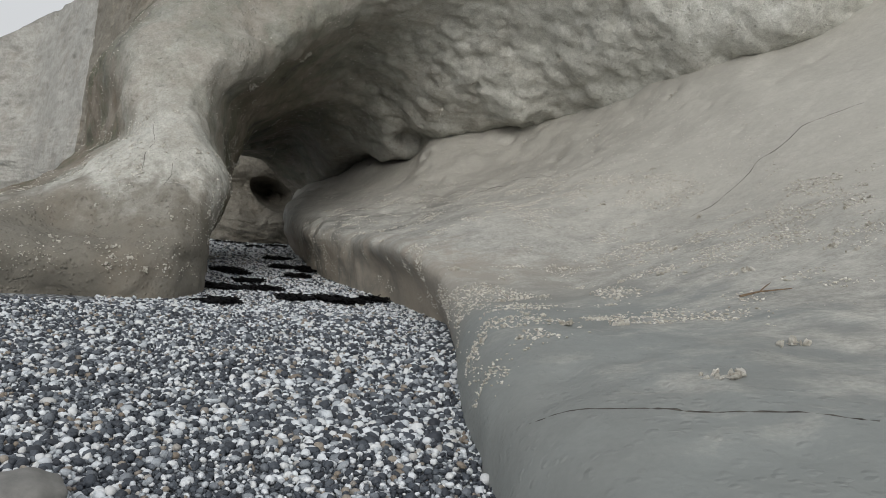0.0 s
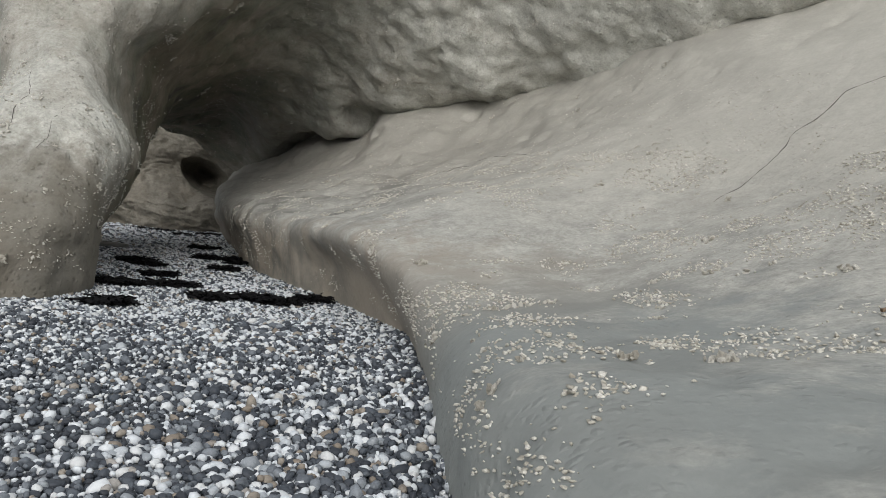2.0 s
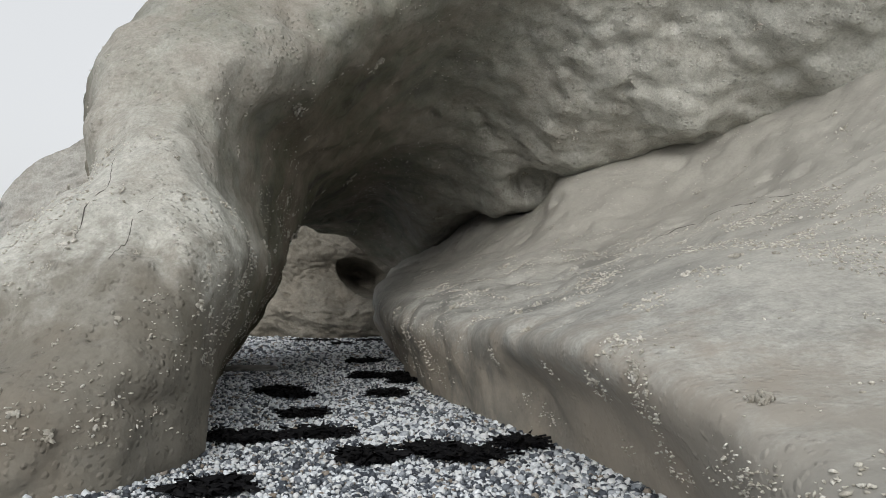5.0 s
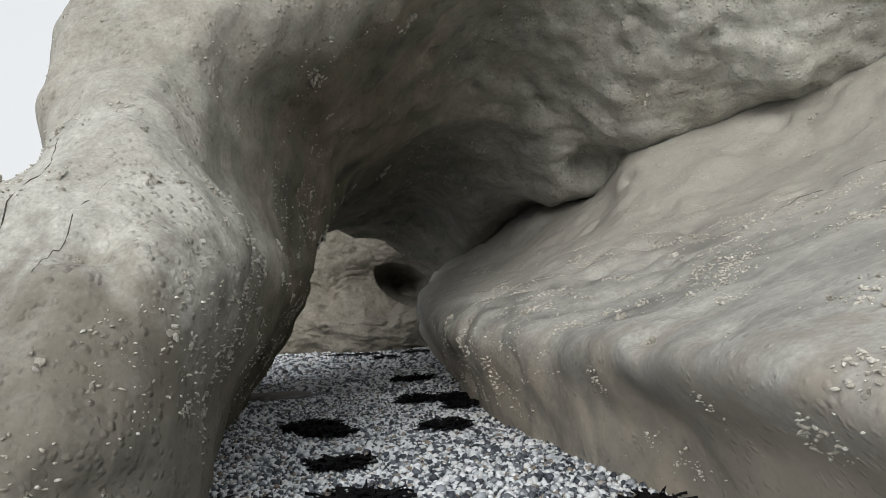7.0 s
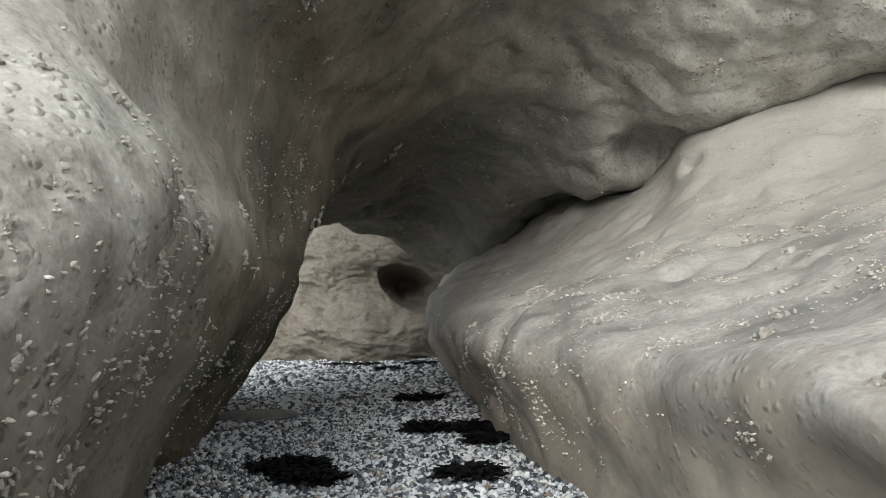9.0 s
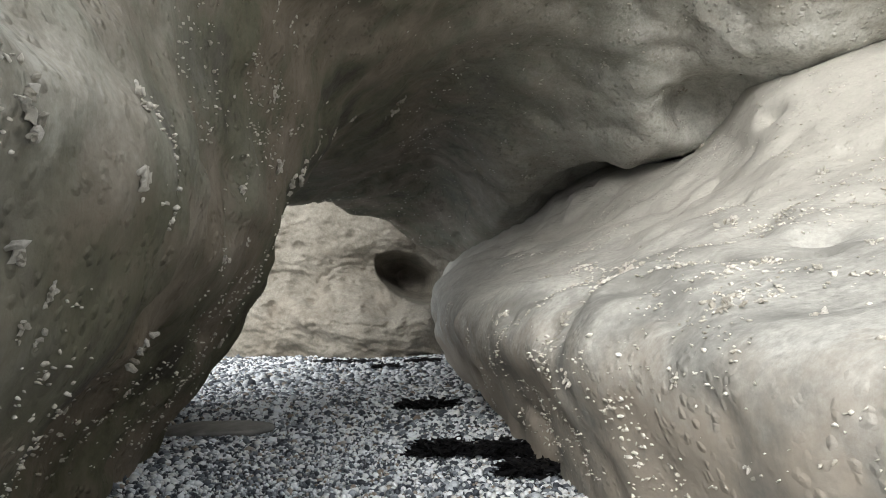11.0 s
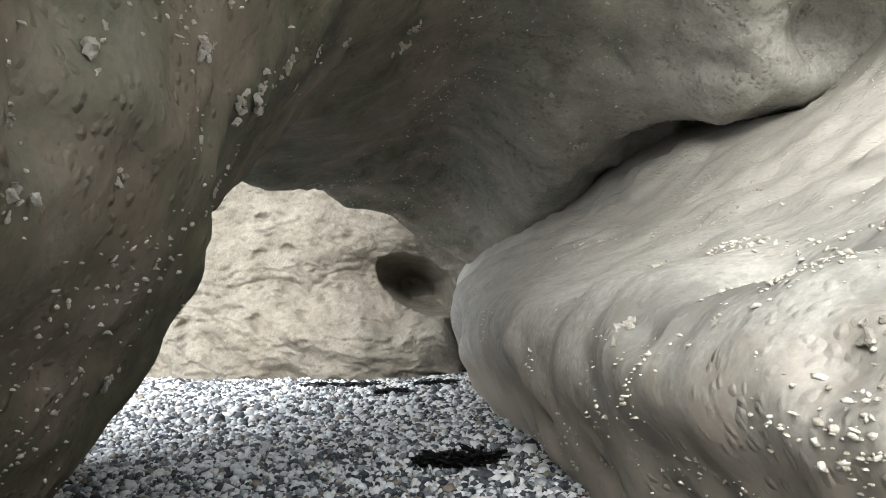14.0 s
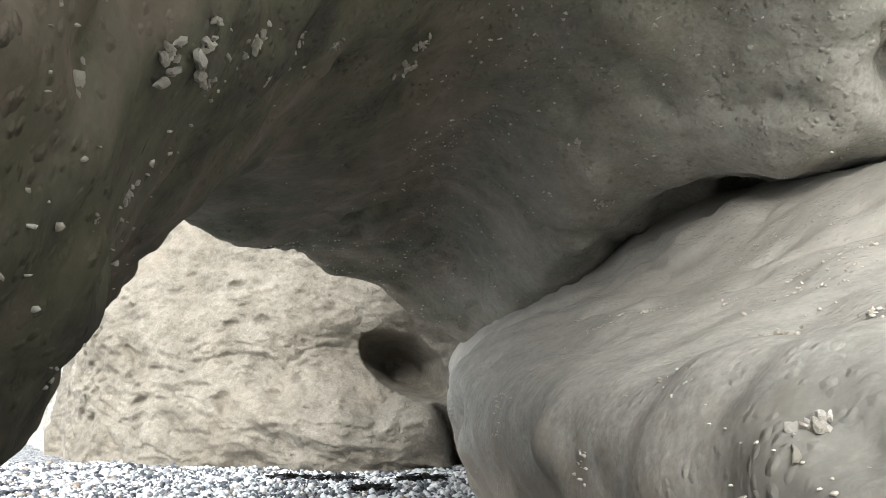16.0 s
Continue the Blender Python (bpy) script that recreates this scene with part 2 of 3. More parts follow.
    return out / np.maximum(np.linalg.norm(out, axis=1, keepdims=True), 1e-9)


def relax(verts, faces, rounds):
    """Evens out the spacing of a skin's vertices."""
    a = np.concatenate([faces[:, k] for k in range(4)])
    b = np.concatenate([faces[:, (k + 1) % 4] for k in range(4)])
    count = np.bincount(a, minlength=len(verts)) + np.bincount(b, minlength=len(verts))
    for _ in range(rounds):
        near = np.stack([np.bincount(a, verts[b, k], len(verts)) + np.bincount(b, verts[a, k], len(verts)) for k in range(3)], 1)
        verts = 0.4 * verts + 0.6 * near / count[:, None]
    return verts


def sample(d, q):
    """Values of grid d at fractional cells q."""
    i = np.clip(np.floor(q).astype(int), 0, np.array(d.shape) - 2)
    w, out = q - i, 0.0
    for a in (0, 1):
        for b in (0, 1):
            for e in (0, 1):
                out = out + d[i[:, 0] + a, i[:, 1] + b, i[:, 2] + e] * np.abs(1 - a - w[:, 0]) * np.abs(1 - b - w[:, 1]) * np.abs(1 - e - w[:, 2])
    return out


def settle(verts, faces, d, lo, step):
    """Evens out a skin and lays it back on the solid's true surface."""
    for rounds in (4, 3, 2):
        verts = relax(verts, faces, rounds)
        q = (verts - np.array(lo)) / step
        g = np.stack([sample(d, q + o) - sample(d, q - o) for o in np.eye(3) * 0.8], 1) / 1.6
        move = g * (sample(d, q) / np.maximum(np.sum(g * g, axis=1), 1e-6))[:, None]
        verts = verts - step * np.clip(move, -0.6, 0.6)
    return relax(verts, faces, 5)


def axis_of(lo, hi, step):
    return np.arange(lo, hi + step / 2, step)


# ---- the long smooth rock beside the channel ----
FACE_Z = (0, 0.6, 1.2, 2.0)
FACE = {-6: (0.9, 0.9, 0.9, 0.9), 0: (1.05, 1.1, 1.2, 1.2), 4.4: (1.45, 1.5, 1.6, 1.6), 7.5: (2.1, 2.15, 2.2, 2.2), 10: (2.65, 2.5, 2.45, 2.4),
        12.5: (3.05, 2.75, 2.3, 2.2), 14.5: (2.85, 2.6, 2.1, 2.0), 17: (2.2, 2.1, 1.9, 1.8), 21: (1.65, 1.4, 1.1, 1.1), 25: (1.55, 1.2, 0.95, 0.9),
        29: (1.6, 1.1, 0.85, 0.85), 33.5: (1.8, 1.5, 1.4, 1.4)}
TOP_X = (1, 2, 3, 4, 5.5, 7, 8.5, 10, 12, 16)
TOP = {-6: (0.6, 0.8, 1.0, 1.15, 1.5, 2.1, 2.9, 4.0, 5.6), 4.4: (0.5, 0.75, 0.98, 1.1, 1.4, 1.95, 2.7, 3.7, 5.2), 9: (0.6, 0.7, 0.76, 0.86, 1.42, 2.15, 3.05, 4.1, 5.6),
       11.5: (0.85, 0.95, 1.05, 1.2, 1.5, 2.15, 3.4, 4.6, 6.0), 14: (1.1, 1.25, 1.5, 1.85, 2.15, 2.8, 3.8, 5.0, 6.4), 17: (1.0, 1.25, 1.5, 1.95, 2.5, 3.2, 4.2, 5.8, 7.5),
       20.5: (1.2, 1.7, 1.95, 2.2, 2.75, 3.5, 5.0, 6.5, 8.0), 24: (1.45, 1.85, 2.3, 2.95, 4.3, 5.2, 6.0, 7.0, 8.5), 25.5: (1.55, 2.0, 2.5, 3.2, 4.6, 5.5, 6.1, 7.1, 8.5), 27: (1.7, 2.1, 2.6, 3.45, 4.35, 5.0, 5.8, 6.9, 8.3),
       28.5: (1.9, 2.4, 2.95, 3.85, 4.4, 4.9, 5.6, 6.8, 8.2), 33: (2.2, 2.95, 3.6, 4.4, 5.3, 6.0, 6.8, 7.6, 9.0), 36: (2.2, 3.1, 3.9, 4.5, 5.3, 6.0, 6.8, 7.6, 9.0)}


def build_slope():
    st = 0.078
    x, y, z = axis_of(0.2, 15.5, st), axis_of(-6.0, 37.0, st), axis_of(-0.45, 10.5, st)
    face = sheet(list(FACE), FACE_Z, list(FACE.values()), y, z)
    top = sheet(list(TOP), TOP_X, [row + (row[-1] + 5.0,) for row in TOP.values()], y, x)
    edge = np.clip(0.5 + (x[None, :] - 4.2 - 0.38 * (y[:, None] - 23)) / 0.5, 0, 1)
    top = top + 0.42 * (edge * edge * (3 - 2 * edge) - 0.5) * np.exp(-((x[None, :] - 4.6) / 1.2) ** 2 - ((y[:, None] - 24.7) / 1.6) ** 2)
    d = smax(face[None, :, :] - x[:, None, None], (z[None, None, :] - top.T[:, :, None]) * 0.9, 0.4).astype(np.float32)
    v, f = surface(d, (x[0], y[0], z[0]), st)
    v = settle(v, f, d, (x[0], y[0], z[0]), st)
    n = normals(v, f)
    worn = np.clip((v[:, 1] - 13) / 7, 0, 1)
    lobes = np.clip(0.16 - np.abs(cloud(v + 9, 1.5, 3)), 0, 1) * np.clip(cloud(v + 71, 1.7, 2) + 0.2, 0, 1)
    dents = np.clip(0.2 - np.abs(cloud(v + 40, 0.62, 2)), 0, 1) * np.clip(cloud(v + 13, 0.9, 2), 0, 1)
    pits = np.clip(cloud(v + 23, 0.5, 2) - 0.55, 0, 1)
    bulges = np.clip(cloud(v + 5, 0.75, 2) - 0.1, 0, 1)
    v = v + n * ((0.05 + 0.03 * worn) * cloud(v * (1, 0.7, 1), 1.3, 3) + (0.016 + 0.02 * worn) * cloud(v, 0.5, 2, 0.6) + 0.012 * worn * cloud(v, 0.2, 1) + 0.1 * worn * bulges - (0.1 + 0.7 * worn) * lobes - 0.3 * worn * dents - (0.12 + 0.15 * worn) * pits)[:, None]
    v = relax(v, f, 2)
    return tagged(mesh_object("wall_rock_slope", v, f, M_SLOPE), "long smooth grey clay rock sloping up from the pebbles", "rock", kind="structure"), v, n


# ---- the arch: leg, roof and cliff face in one mass ----
LEG_Z = (0, 0.7, 1.4, 2, 3, 4, 5)
LEG = {13.5: (-1.2, -1.2, -1.1, -0.9, -1.2, -1.5, -1.0), 15: (-1.05, -1.0, -0.85, -0.7, -1.1, -1.35, -0.7), 17: (-1.4, -1.2, -0.82, -0.65, -1.1, -1.2, -0.4),
       18.8: (-1.85, -1.6, -1.15, -0.85, -0.95, -1.05, -0.35), 19.8: (-2.1, -1.78, -1.33, -1.02, -0.98, -1.0, -0.3), 20.8: (-2.15, -1.8, -1.36, -1.02, -0.95, -0.9, -0.3), 22.5: (-2.3, -1.85, -1.4, -1.08, -0.88, -0.7, -0.2),
       24.5: (-3.1, -2.6, -2.1, -1.75, -1.08, -0.55, -0.1), 26.5: (-4.0, -3.3, -2.75, -2.5, -1.75, -0.9, -0.2), 29: (-6, -5.2, -4.6, -4.0, -3.2, -2.2, -1.0)}
ROOF_X = (-2, -0.5, 1, 2.5, 4, 5.5, 7, 8.5, 10.5)
ROOF = {16: (4.8, 5.5, 7.0, 8.6, 9.4, 9.6, 9.2, 7.6, 6.2), 18: (4.5, 5.1, 6.5, 7.8, 8.5, 8.6, 8.2, 6.9, 5.3), 20: (4.2, 4.7, 6.0, 7.1, 7.6, 7.4, 6.9, 5.6, 4.6),
        22: (3.8, 4.4, 5.7, 6.6, 6.6, 5.8, 4.9, 5.1, 4.4), 24.5: (3.6, 4.1, 5.2, 5.8, 5.2, 4.45, 4.6, 4.8, 4.6), 27: (3.7, 4.2, 4.9, 4.75, 3.85, 4.0, 4.2, 4.2, 4.2),
        30: (3.68, 4.15, 4.75, 3.6, 4.1, 4.0, 4.0, 4.0, 4.0), 33: (3.98, 4.12, 4.3, 3.0, 3.3, 3.3, 3.3, 3.3, 3.3), 36: (4.1, 4.0, 3.1, 2.4, 2.2, 2.2, 2.2, 2.2, 2.2)}
FRONT_X = (-8, -5, -3, -1.5, 0, 2, 5, 8, 11)
FRONT = {0: (12.4, 12.7, 13.4, 13.5, 15, 18, 19, 18.5, 17), 0.6: (12, 12.4, 13.1, 13.35, 15, 18, 19, 18.5, 17), 1.2: (13, 13.4, 14.3, 14.0, 15.2, 18, 19, 18.5, 17), 2: (14, 14.3, 14.9, 14.6, 15.5, 18, 19, 18.5, 17),
         3: (15, 15.5, 16.0, 15.6, 17, 19, 19, 18.5, 17), 4: (16, 16.4, 16.9, 16.7, 17.9, 19.4, 19.5, 18.5, 17), 5: (17, 17, 17.4, 17.4, 18.1, 19.5, 19.5, 18.5, 16.5),
         6: (17.5, 18, 18.3, 18.3, 18.8, 19.6, 19.5, 18.3, 15.5), 8: (18.5, 19, 19.3, 19.5, 19.7, 19.7, 19, 17.5, 14.5), 11: (20, 20.5, 20.5, 20.5, 20.5, 20.5, 19, 16.5, 13.5)}
OUTER_Z, OUTER = (0, 1, 1.8, 2.5, 3, 3.8, 4.7, 5.2, 5.8, 7, 9, 11), (-9.5, -7.6, -5.6, -4.6, -4.15, -4.15, -4.2, -4.05, -3.65, -2.8, -1.2, 1)
BACK_X, BACK = (-9, -4, -3, -2, -1, 2, 13), (22, 26, 28.5, 32, 35.5, 37, 38)
POCKETS = ((9.95, 16.3, 6.0, 0.45, 0.85, 0.6, 0.38), (4.0, 28.9, 4.0, 0.4, 0.5, 0.6, 0.26), (4.8, 29.2, 4.3, 0.4, 0.45, 0.6, 0.22), (4.75, 25.6, 4.45, 0.5, 0.55, 0.8, 0.45))


def build_arch():
    st = 0.076
    x, y, z = (axis_of(a, b, st).astype(np.float32) for a, b in ((-10.2, 13.4), (10.9, 38.3), (-0.45, 10.6)))
    leg = sheet(list(LEG), LEG_Z, list(LEG.values()), y, z).astype(np.float32)
    roof = sheet(list(ROOF), ROOF_X, list(ROOF.values()), y, x).T.astype(np.float32)
    front = sheet(list(FRONT), FRONT_X, list(FRONT.values()), z, x).T.astype(np.float32)
    X, Y, Z = x[:, None, None], y[None, :, None], z[None, None, :]
    soft = spline((14, 19, 23.5, 38), (0.8, 0.7, 0.22, 0.22), y)[None, :, None].astype(np.float32)
    d = smin(X - leg[None], (roof[:, :, None] - Z), soft)
    d = smax(d, (front[:, None, :] - Y) * 0.8, 0.8)
    d = smax(d, spline(OUTER_Z, OUTER, z)[None, None, :].astype(np.float32) - 0.33 * (Y - 21) - X, 0.8)
    d = smax(d, (Y - spline(BACK_X, BACK, x)[:, None, None].astype(np.float32)) * 0.8, 0.5)
    for px, py, pz, r, sx, sy, sz in POCKETS:
        q = np.sqrt(((X - px) / sx) ** 2 + ((Y - py) / sy) ** 2 + ((Z - pz) / sz) ** 2) - 1
        d = smax(d, -q * r, 0.3)
    d = d.astype(np.float32)
    v, f = surface(d, (x[0], y[0], z[0]), st)
    v = settle(v, f, d, (x[0], y[0], z[0]), st)
    n = normals(v, f)
    seams = np.clip(cloud(v + 90, 1.3, 2) + 0.1, 0, 1) * np.clip(0.12 - np.abs(cloud(v + 4, 1.5, 2)), 0, 1)
    rough = np.clip((v[:, 2] - 3.6) / 1.6, 0, 1) * np.clip((v[:, 0] + 1.5) / 2, 0, 1)
    ragged = np.clip((v[:, 0] - 2.5) / 2, 0, 1) * np.clip((6.5 - v[:, 2]) / 1.5, 0, 1)
    v = v + n * (0.1 * cloud(v, 1.7, 3) + 0.13 * ragged * cloud(v + 3, 0.8, 2) + 0.075 * cloud(v, 0.65, 3, 0.5) + (0.026 + 0.03 * rough) * cloud(v, 0.26, 2, 0.6) - 0.5 * seams - 0.32 * np.clip(cloud(v + 31, 0.42, 2) - 0.6, 0, 1) + 0.12 * np.clip(cloud(v + 57, 0.36, 2) - 0.5, 0, 1))[:, None]
    v = relax(v, f, 2)
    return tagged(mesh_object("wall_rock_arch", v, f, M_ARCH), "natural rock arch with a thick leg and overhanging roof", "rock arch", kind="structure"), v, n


# ---- the far cliff behind the arch ----
def build_back():
    a = np.concatenate([axis_of(-34, -9.2, 0.16), axis_of(-9, 3.4, 0.035), axis_of(3.6, 16, 0.16)])
    z = np.concatenate([axis_of(-0.4, 5.6, 0.035), axis_of(5.7, 13, 0.11)])
    crest = spline((-34, -24.5, -22.6, -21.5, -18, -15, -10, -4, 16), (4.5, 5.0, 8.6, 10.2, 12, 13.8, 14, 13, 13), a)
    base = spline((-34, -22, -16, -12.5, -10, -7, -4.8, -3, -1, 1.5, 16), (64, 56, 54.5, 49, 44.5, 40.2, 39.2, 38.5, 37.7, 37.6, 37.0), a)
    X, Z = np.meshgrid(a, z, indexing="ij")
    Z = np.where(Z > 4, 4 + (Z - 4) * (crest[:, None] - 4) / 9, Z)
    Y = base[:, None] + 0.12 * Z + 0.25 * np.maximum(Z - 3.2, 0)
    p = np.stack([X.ravel(), Y.ravel(), Z.ravel()], 1)
    p[:, 2] += 0.18 * p[:, 0] + 0.25 * cloud(p, 1.6, 2)
    low = np.clip((3.9 - Z.ravel()) / 1.4, 0.25, 1)
    layers = cloud(p * (0.6, 1, 1.6), 0.9, 4, 0.6)
    bumps = 0.36 * cloud(p, 2.4, 3) + low * 0.2 * layers + low * 0.7 * np.clip(0.12 - np.abs(cloud(p * (0.5, 1, 1.7) + 3, 1.3, 3)), 0, 1)
    bumps += 0.05 * cloud(p * (0.7, 1, 1.2), 0.32, 4, 0.62) + 0.45 * np.clip(cloud(p * (0.7, 1, 1.3) + 8, 0.55, 2) - 0.55, 0, 1) - 0.14 * np.abs(cloud(p * (1, 1, 1.5), 1.2, 3))
    dx, dz = X - 0.42, Z - 2.4
    u, w = dx * 0.86 - dz * 0.51, dx * 0.51 + dz * 0.86
    q = np.hypot(u / 1.2, w / np.where(w > 0, 0.72, 0.6)) + 0.1 * cloud(p, 0.5, 2).reshape(X.shape)
    alcove = np.hypot((X + 0.1) / 2.2, (Z - 2.75) / np.where(Z > 2.75, 0.95, 1.2))
    Y = Y + bumps.reshape(X.shape) + 2.6 * np.clip((1.05 - q) * 1.8, 0, 1) ** 0.75 + 1.25 * np.exp(-1.6 * alcove ** 2)
    Y = Y - 0.6 * np.exp(-((Z - 0.95) / 0.75) ** 2) * np.clip((X + 6) / 3, 0, 1)
    Y = Y + 1.0 * np.exp(-((X - 1.75 + 0.35 * Z) / 0.2) ** 2) * np.clip((1.6 - Z) / 0.5, 0, 1)
    v = np.stack([X, Y, Z], -1)
    cut = int(np.searchsorted(a, -10.2))
    for first, last, name, mat, label in ((0, cut + 1, "wall_headland", M_HEADLAND, "grey cliff headland beyond the rock arch"), (cut, len(a), "wall_cliff_back", M_BACK, "pale eroded cliff with a small cave hole")):
        part_v = v[first:last].reshape(-1, 3)
        i = np.arange(len(part_v)).reshape(last - first, len(z))
        f = np.stack([i[:-1, :-1].ravel(), i[1:, :-1].ravel(), i[1:, 1:].ravel(), i[:-1, 1:].ravel()], 1)
        tagged(mesh_object(name, part_v, f, mat), label, "cliff", kind="structure")


slope, slope_v, slope_n = build_slope()
arch, arch_v, arch_n = build_arch()
build_back()


# ---- pebble beach ----
def gravel_material():
    m, nt, ln, bsdf = material("damp_grit")
    pos = nt.new("ShaderNodeTexCoord").outputs["Object"]
    vor = nt.new("ShaderNodeTexVoronoi")
    vor.inputs["Scale"].default_value = 15
    ln.new(pos, vor.inputs["Vector"])
    col = ramp(nt, ln, vor.outputs["Color"], ((0.2, (0.07, 0.08, 0.095)), (0.4, (0.2, 0.22, 0.245)), (0.55, (0.42, 0.45, 0.48)), (0.8, (0.68, 0.71, 0.74))))
    ln.new(mix(nt, ln, ramp(nt, ln, vor.outputs["Distance"], ((0.35, (0, 0, 0)), (0.85, (1, 1, 1)))), col, (0.045, 0.048, 0.054)), bsdf.inputs["Base Color"])
    b = nt.new("ShaderNodeBump")
    b.invert = True
    b.inputs["Strength"].default_value, b.inputs["Distance"].default_value = 0.9, 0.04
    ln.new(vor.outputs["Distance"], b.inputs["Height"])
    ln.new(b.outputs[0], bsdf.inputs["Normal"])
    bsdf.inputs["Roughness"].default_value = 0.7
    return m


M_GRIT = gravel_material()


def ground_height(p):
    return 0.05 * cloud(np.stack([p[:, 0], p[:, 1], p[:, 0] * 0], 1), 2.5, 2)


def build_ground():
    ax = np.concatenate([[-2500, -600, -150, -60, -30], axis_of(-14, 14, 0.25), [30, 60, 150, 600, 2500]])
    ay = np.concatenate([[-2500, -600, -150, -60, -25], axis_of(-8, 50, 0.25), [60, 90, 150, 600, 2500]])
    X, Y = np.meshgrid(ax, ay, indexing="ij")
    p = np.stack([X.ravel(), Y.ravel(), 0 * X.ravel()], 1)
    near = np.clip(1.5 - np.hypot(p[:, 0] / 14, (p[:, 1] - 20) / 30), 0, 1)
    p[:, 2] = ground_height(p) * near - 0.01
    i = np.arange(X.size).reshape(X.shape)
    f = np.stack([i[:-1, :-1].ravel(), i[1:, :-1].ravel(), i[1:, 1:].ravel(), i[:-1, 1:].ravel()], 1)
    return tagged(mesh_object("ground", p, f, M_GRIT), "dark damp grit under loose beach pebbles", "beach", kind="structure")


ground = build_ground()


# ---- loose stones ----
def pebble_material(name, single, pale=False):
    m, nt, ln, bsdf = material(name)
    if single:
        rnd = nt.new("ShaderNodeObjectInfo").outputs["Random"]
    else:
        rnd = nt.new("ShaderNodeNewGeometry").outputs["Random Per Island"]
    d = -0.17 if pale else 0.0
    col = ramp(nt, ln, rnd, ((0.0, (0.025, 0.03, 0.04)), (0.36 + d, (0.06, 0.072, 0.09)), (0.52 + d, (0.16, 0.18, 0.205)), (0.63 + d, (0.4, 0.435, 0.47)),
                             (0.76 + d, (0.72, 0.76, 0.8)), (0.93, (0.62, 0.635, 0.64)), (0.96, (0.2, 0.165, 0.13)), (1.0, (0.3, 0.27, 0.23))))
    pos = nt.new("ShaderNodeTexCoord").outputs["Object"]
    grain = noise_node(nt, ln, pos, 60, 4, 0.7).outputs[0]
    ln.new(mix(nt, ln, 0.4, col, ramp(nt, ln, grain, ((0.3, (0.25, 0.25, 0.25)), (0.7, (0.75, 0.75, 0.75)))), "OVERLAY"), bsdf.inputs["Base Color"])
    bsdf.inputs["Roughness"].default_value = 0.6
    b = nt.new("ShaderNodeBump")
    b.inputs["Strength"].default_value, b.inputs["Distance"].default_value = 0.3, 0.006
    ln.new(grain, b.inputs["Height"])
    ln.new(b.outputs[0], bsdf.inputs["Normal"])
    return m


M_PEBBLES = pebble_material("mixed_pebbles", False)
M_PALE = pebble_material("pale_washed_pebbles", False, True)
M_PEBBLE = pebble_material("single_pebble", True)
RNG = np.random.RandomState(11)


def ball(segs, rings):
    """A small closed ball: vertices and triangles."""
    v = [(0, 0, -1)]
    for r in range(1, rings):
        a = -math.pi / 2 + math.pi * r / rings
        v += [(math.cos(a) * math.cos(2 * math.pi * (s + r * 0.5) / segs), math.cos(a) * math.sin(2 * math.pi * (s + r * 0.5) / segs), math.sin(a)) for s in range(segs)]
    v.append((0, 0, 1))
    f = []
    for s in range(segs):
        n = (s + 1) % segs
        f.append((0, 1 + n, 1 + s))
        for r in range(rings - 2):
            a, b = 1 + r * segs, 1 + (r + 1) * segs
            f += [(a + s, a + n, b + s), (a + n, b + n, b + s)]
        f.append((len(v) - 1, 1 + (rings - 2) * segs + s, 1 + (rings - 2) * segs + n))
    return np.array(v), np.array(f)


def stones(places, sizes, segs, rings, rng, flat=0.62, rough=0.16, wild=0.0):
    """Many rounded uneven stones in one array of vertices and triangles."""
    v, f = ball(segs, rings)
    n = len(places)
    scale = np.stack([rng.uniform(0.85 - wild * 0.3, 1.35 + wild * 0.4, n), rng.uniform(0.65 - wild * 0.2, 1.0 + wild * 0.1, n), rng.uniform(flat * 0.75, flat * 1.25, n)], 1) * sizes[:, None]
    out = v[None] * (1 + rough * rng.uniform(-1, 1, (n, len(v), 1))) * scale[:, None, :]
    t = rng.normal(0, 0.35, n)
    c, s = np.cos(t), np.sin(t)
    out = np.stack([out[..., 0] * c[:, None] + out[..., 2] * s[:, None], out[..., 1], -out[..., 0] * s[:, None] + out[..., 2] * c[:, None]], -1)
    t = rng.uniform(0, 2 * math.pi, n)
    c, s = np.cos(t), np.sin(t)
    out = np.stack([out[..., 0] * c[:, None] - out[..., 1] * s[:, None], out[..., 0] * s[:, None] + out[..., 1] * c[:, None], out[..., 2]], -1)
    out = out + places[:, None, :]
    faces = f[None] + (np.arange(n) * len(v))[:, None, None]
    return out.reshape(-1, 3), faces.reshape(-1, 3)


FOOT_Y = list(FACE)
FOOT_X = [row[0] for row in FACE.values()]


def bed(y0, y1, left0, left1, gap, size, segs, rings):
    """Pebbles over a stretch of the channel, from a slanting left limit to the rock's foot."""
    y = np.arange(y0, y1, gap * 0.87)
    rows = []
    for j, yy in enumerate(y):
        lo = left0 + (left1 - left0) * (yy - y0) / (y1 - y0)
        hi = float(np.interp(yy, FOOT_Y, FOOT_X)) + 0.15
        x = np.arange(lo + (j % 2) * gap / 2, hi, gap)
        rows.append(np.stack([x, np.full(len(x), yy), np.zeros(len(x))], 1))
    p = np.concatenate(rows)
    p[:, :2] += RNG.uniform(-0.42, 0.42, (len(p), 2)) * gap
    s = size * np.clip(np.exp(RNG.normal(0, 0.34, len(p))), 0.5, 2.4) * (1 + 0.25 * cloud(p, 1.7, 2))
    p[:, 2] = ground_height(p) + s * 0.25 + RNG.uniform(-0.5, 0.7, len(p)) * size * 0.9
    return stones(p, s, segs, rings, RNG, 0.74)


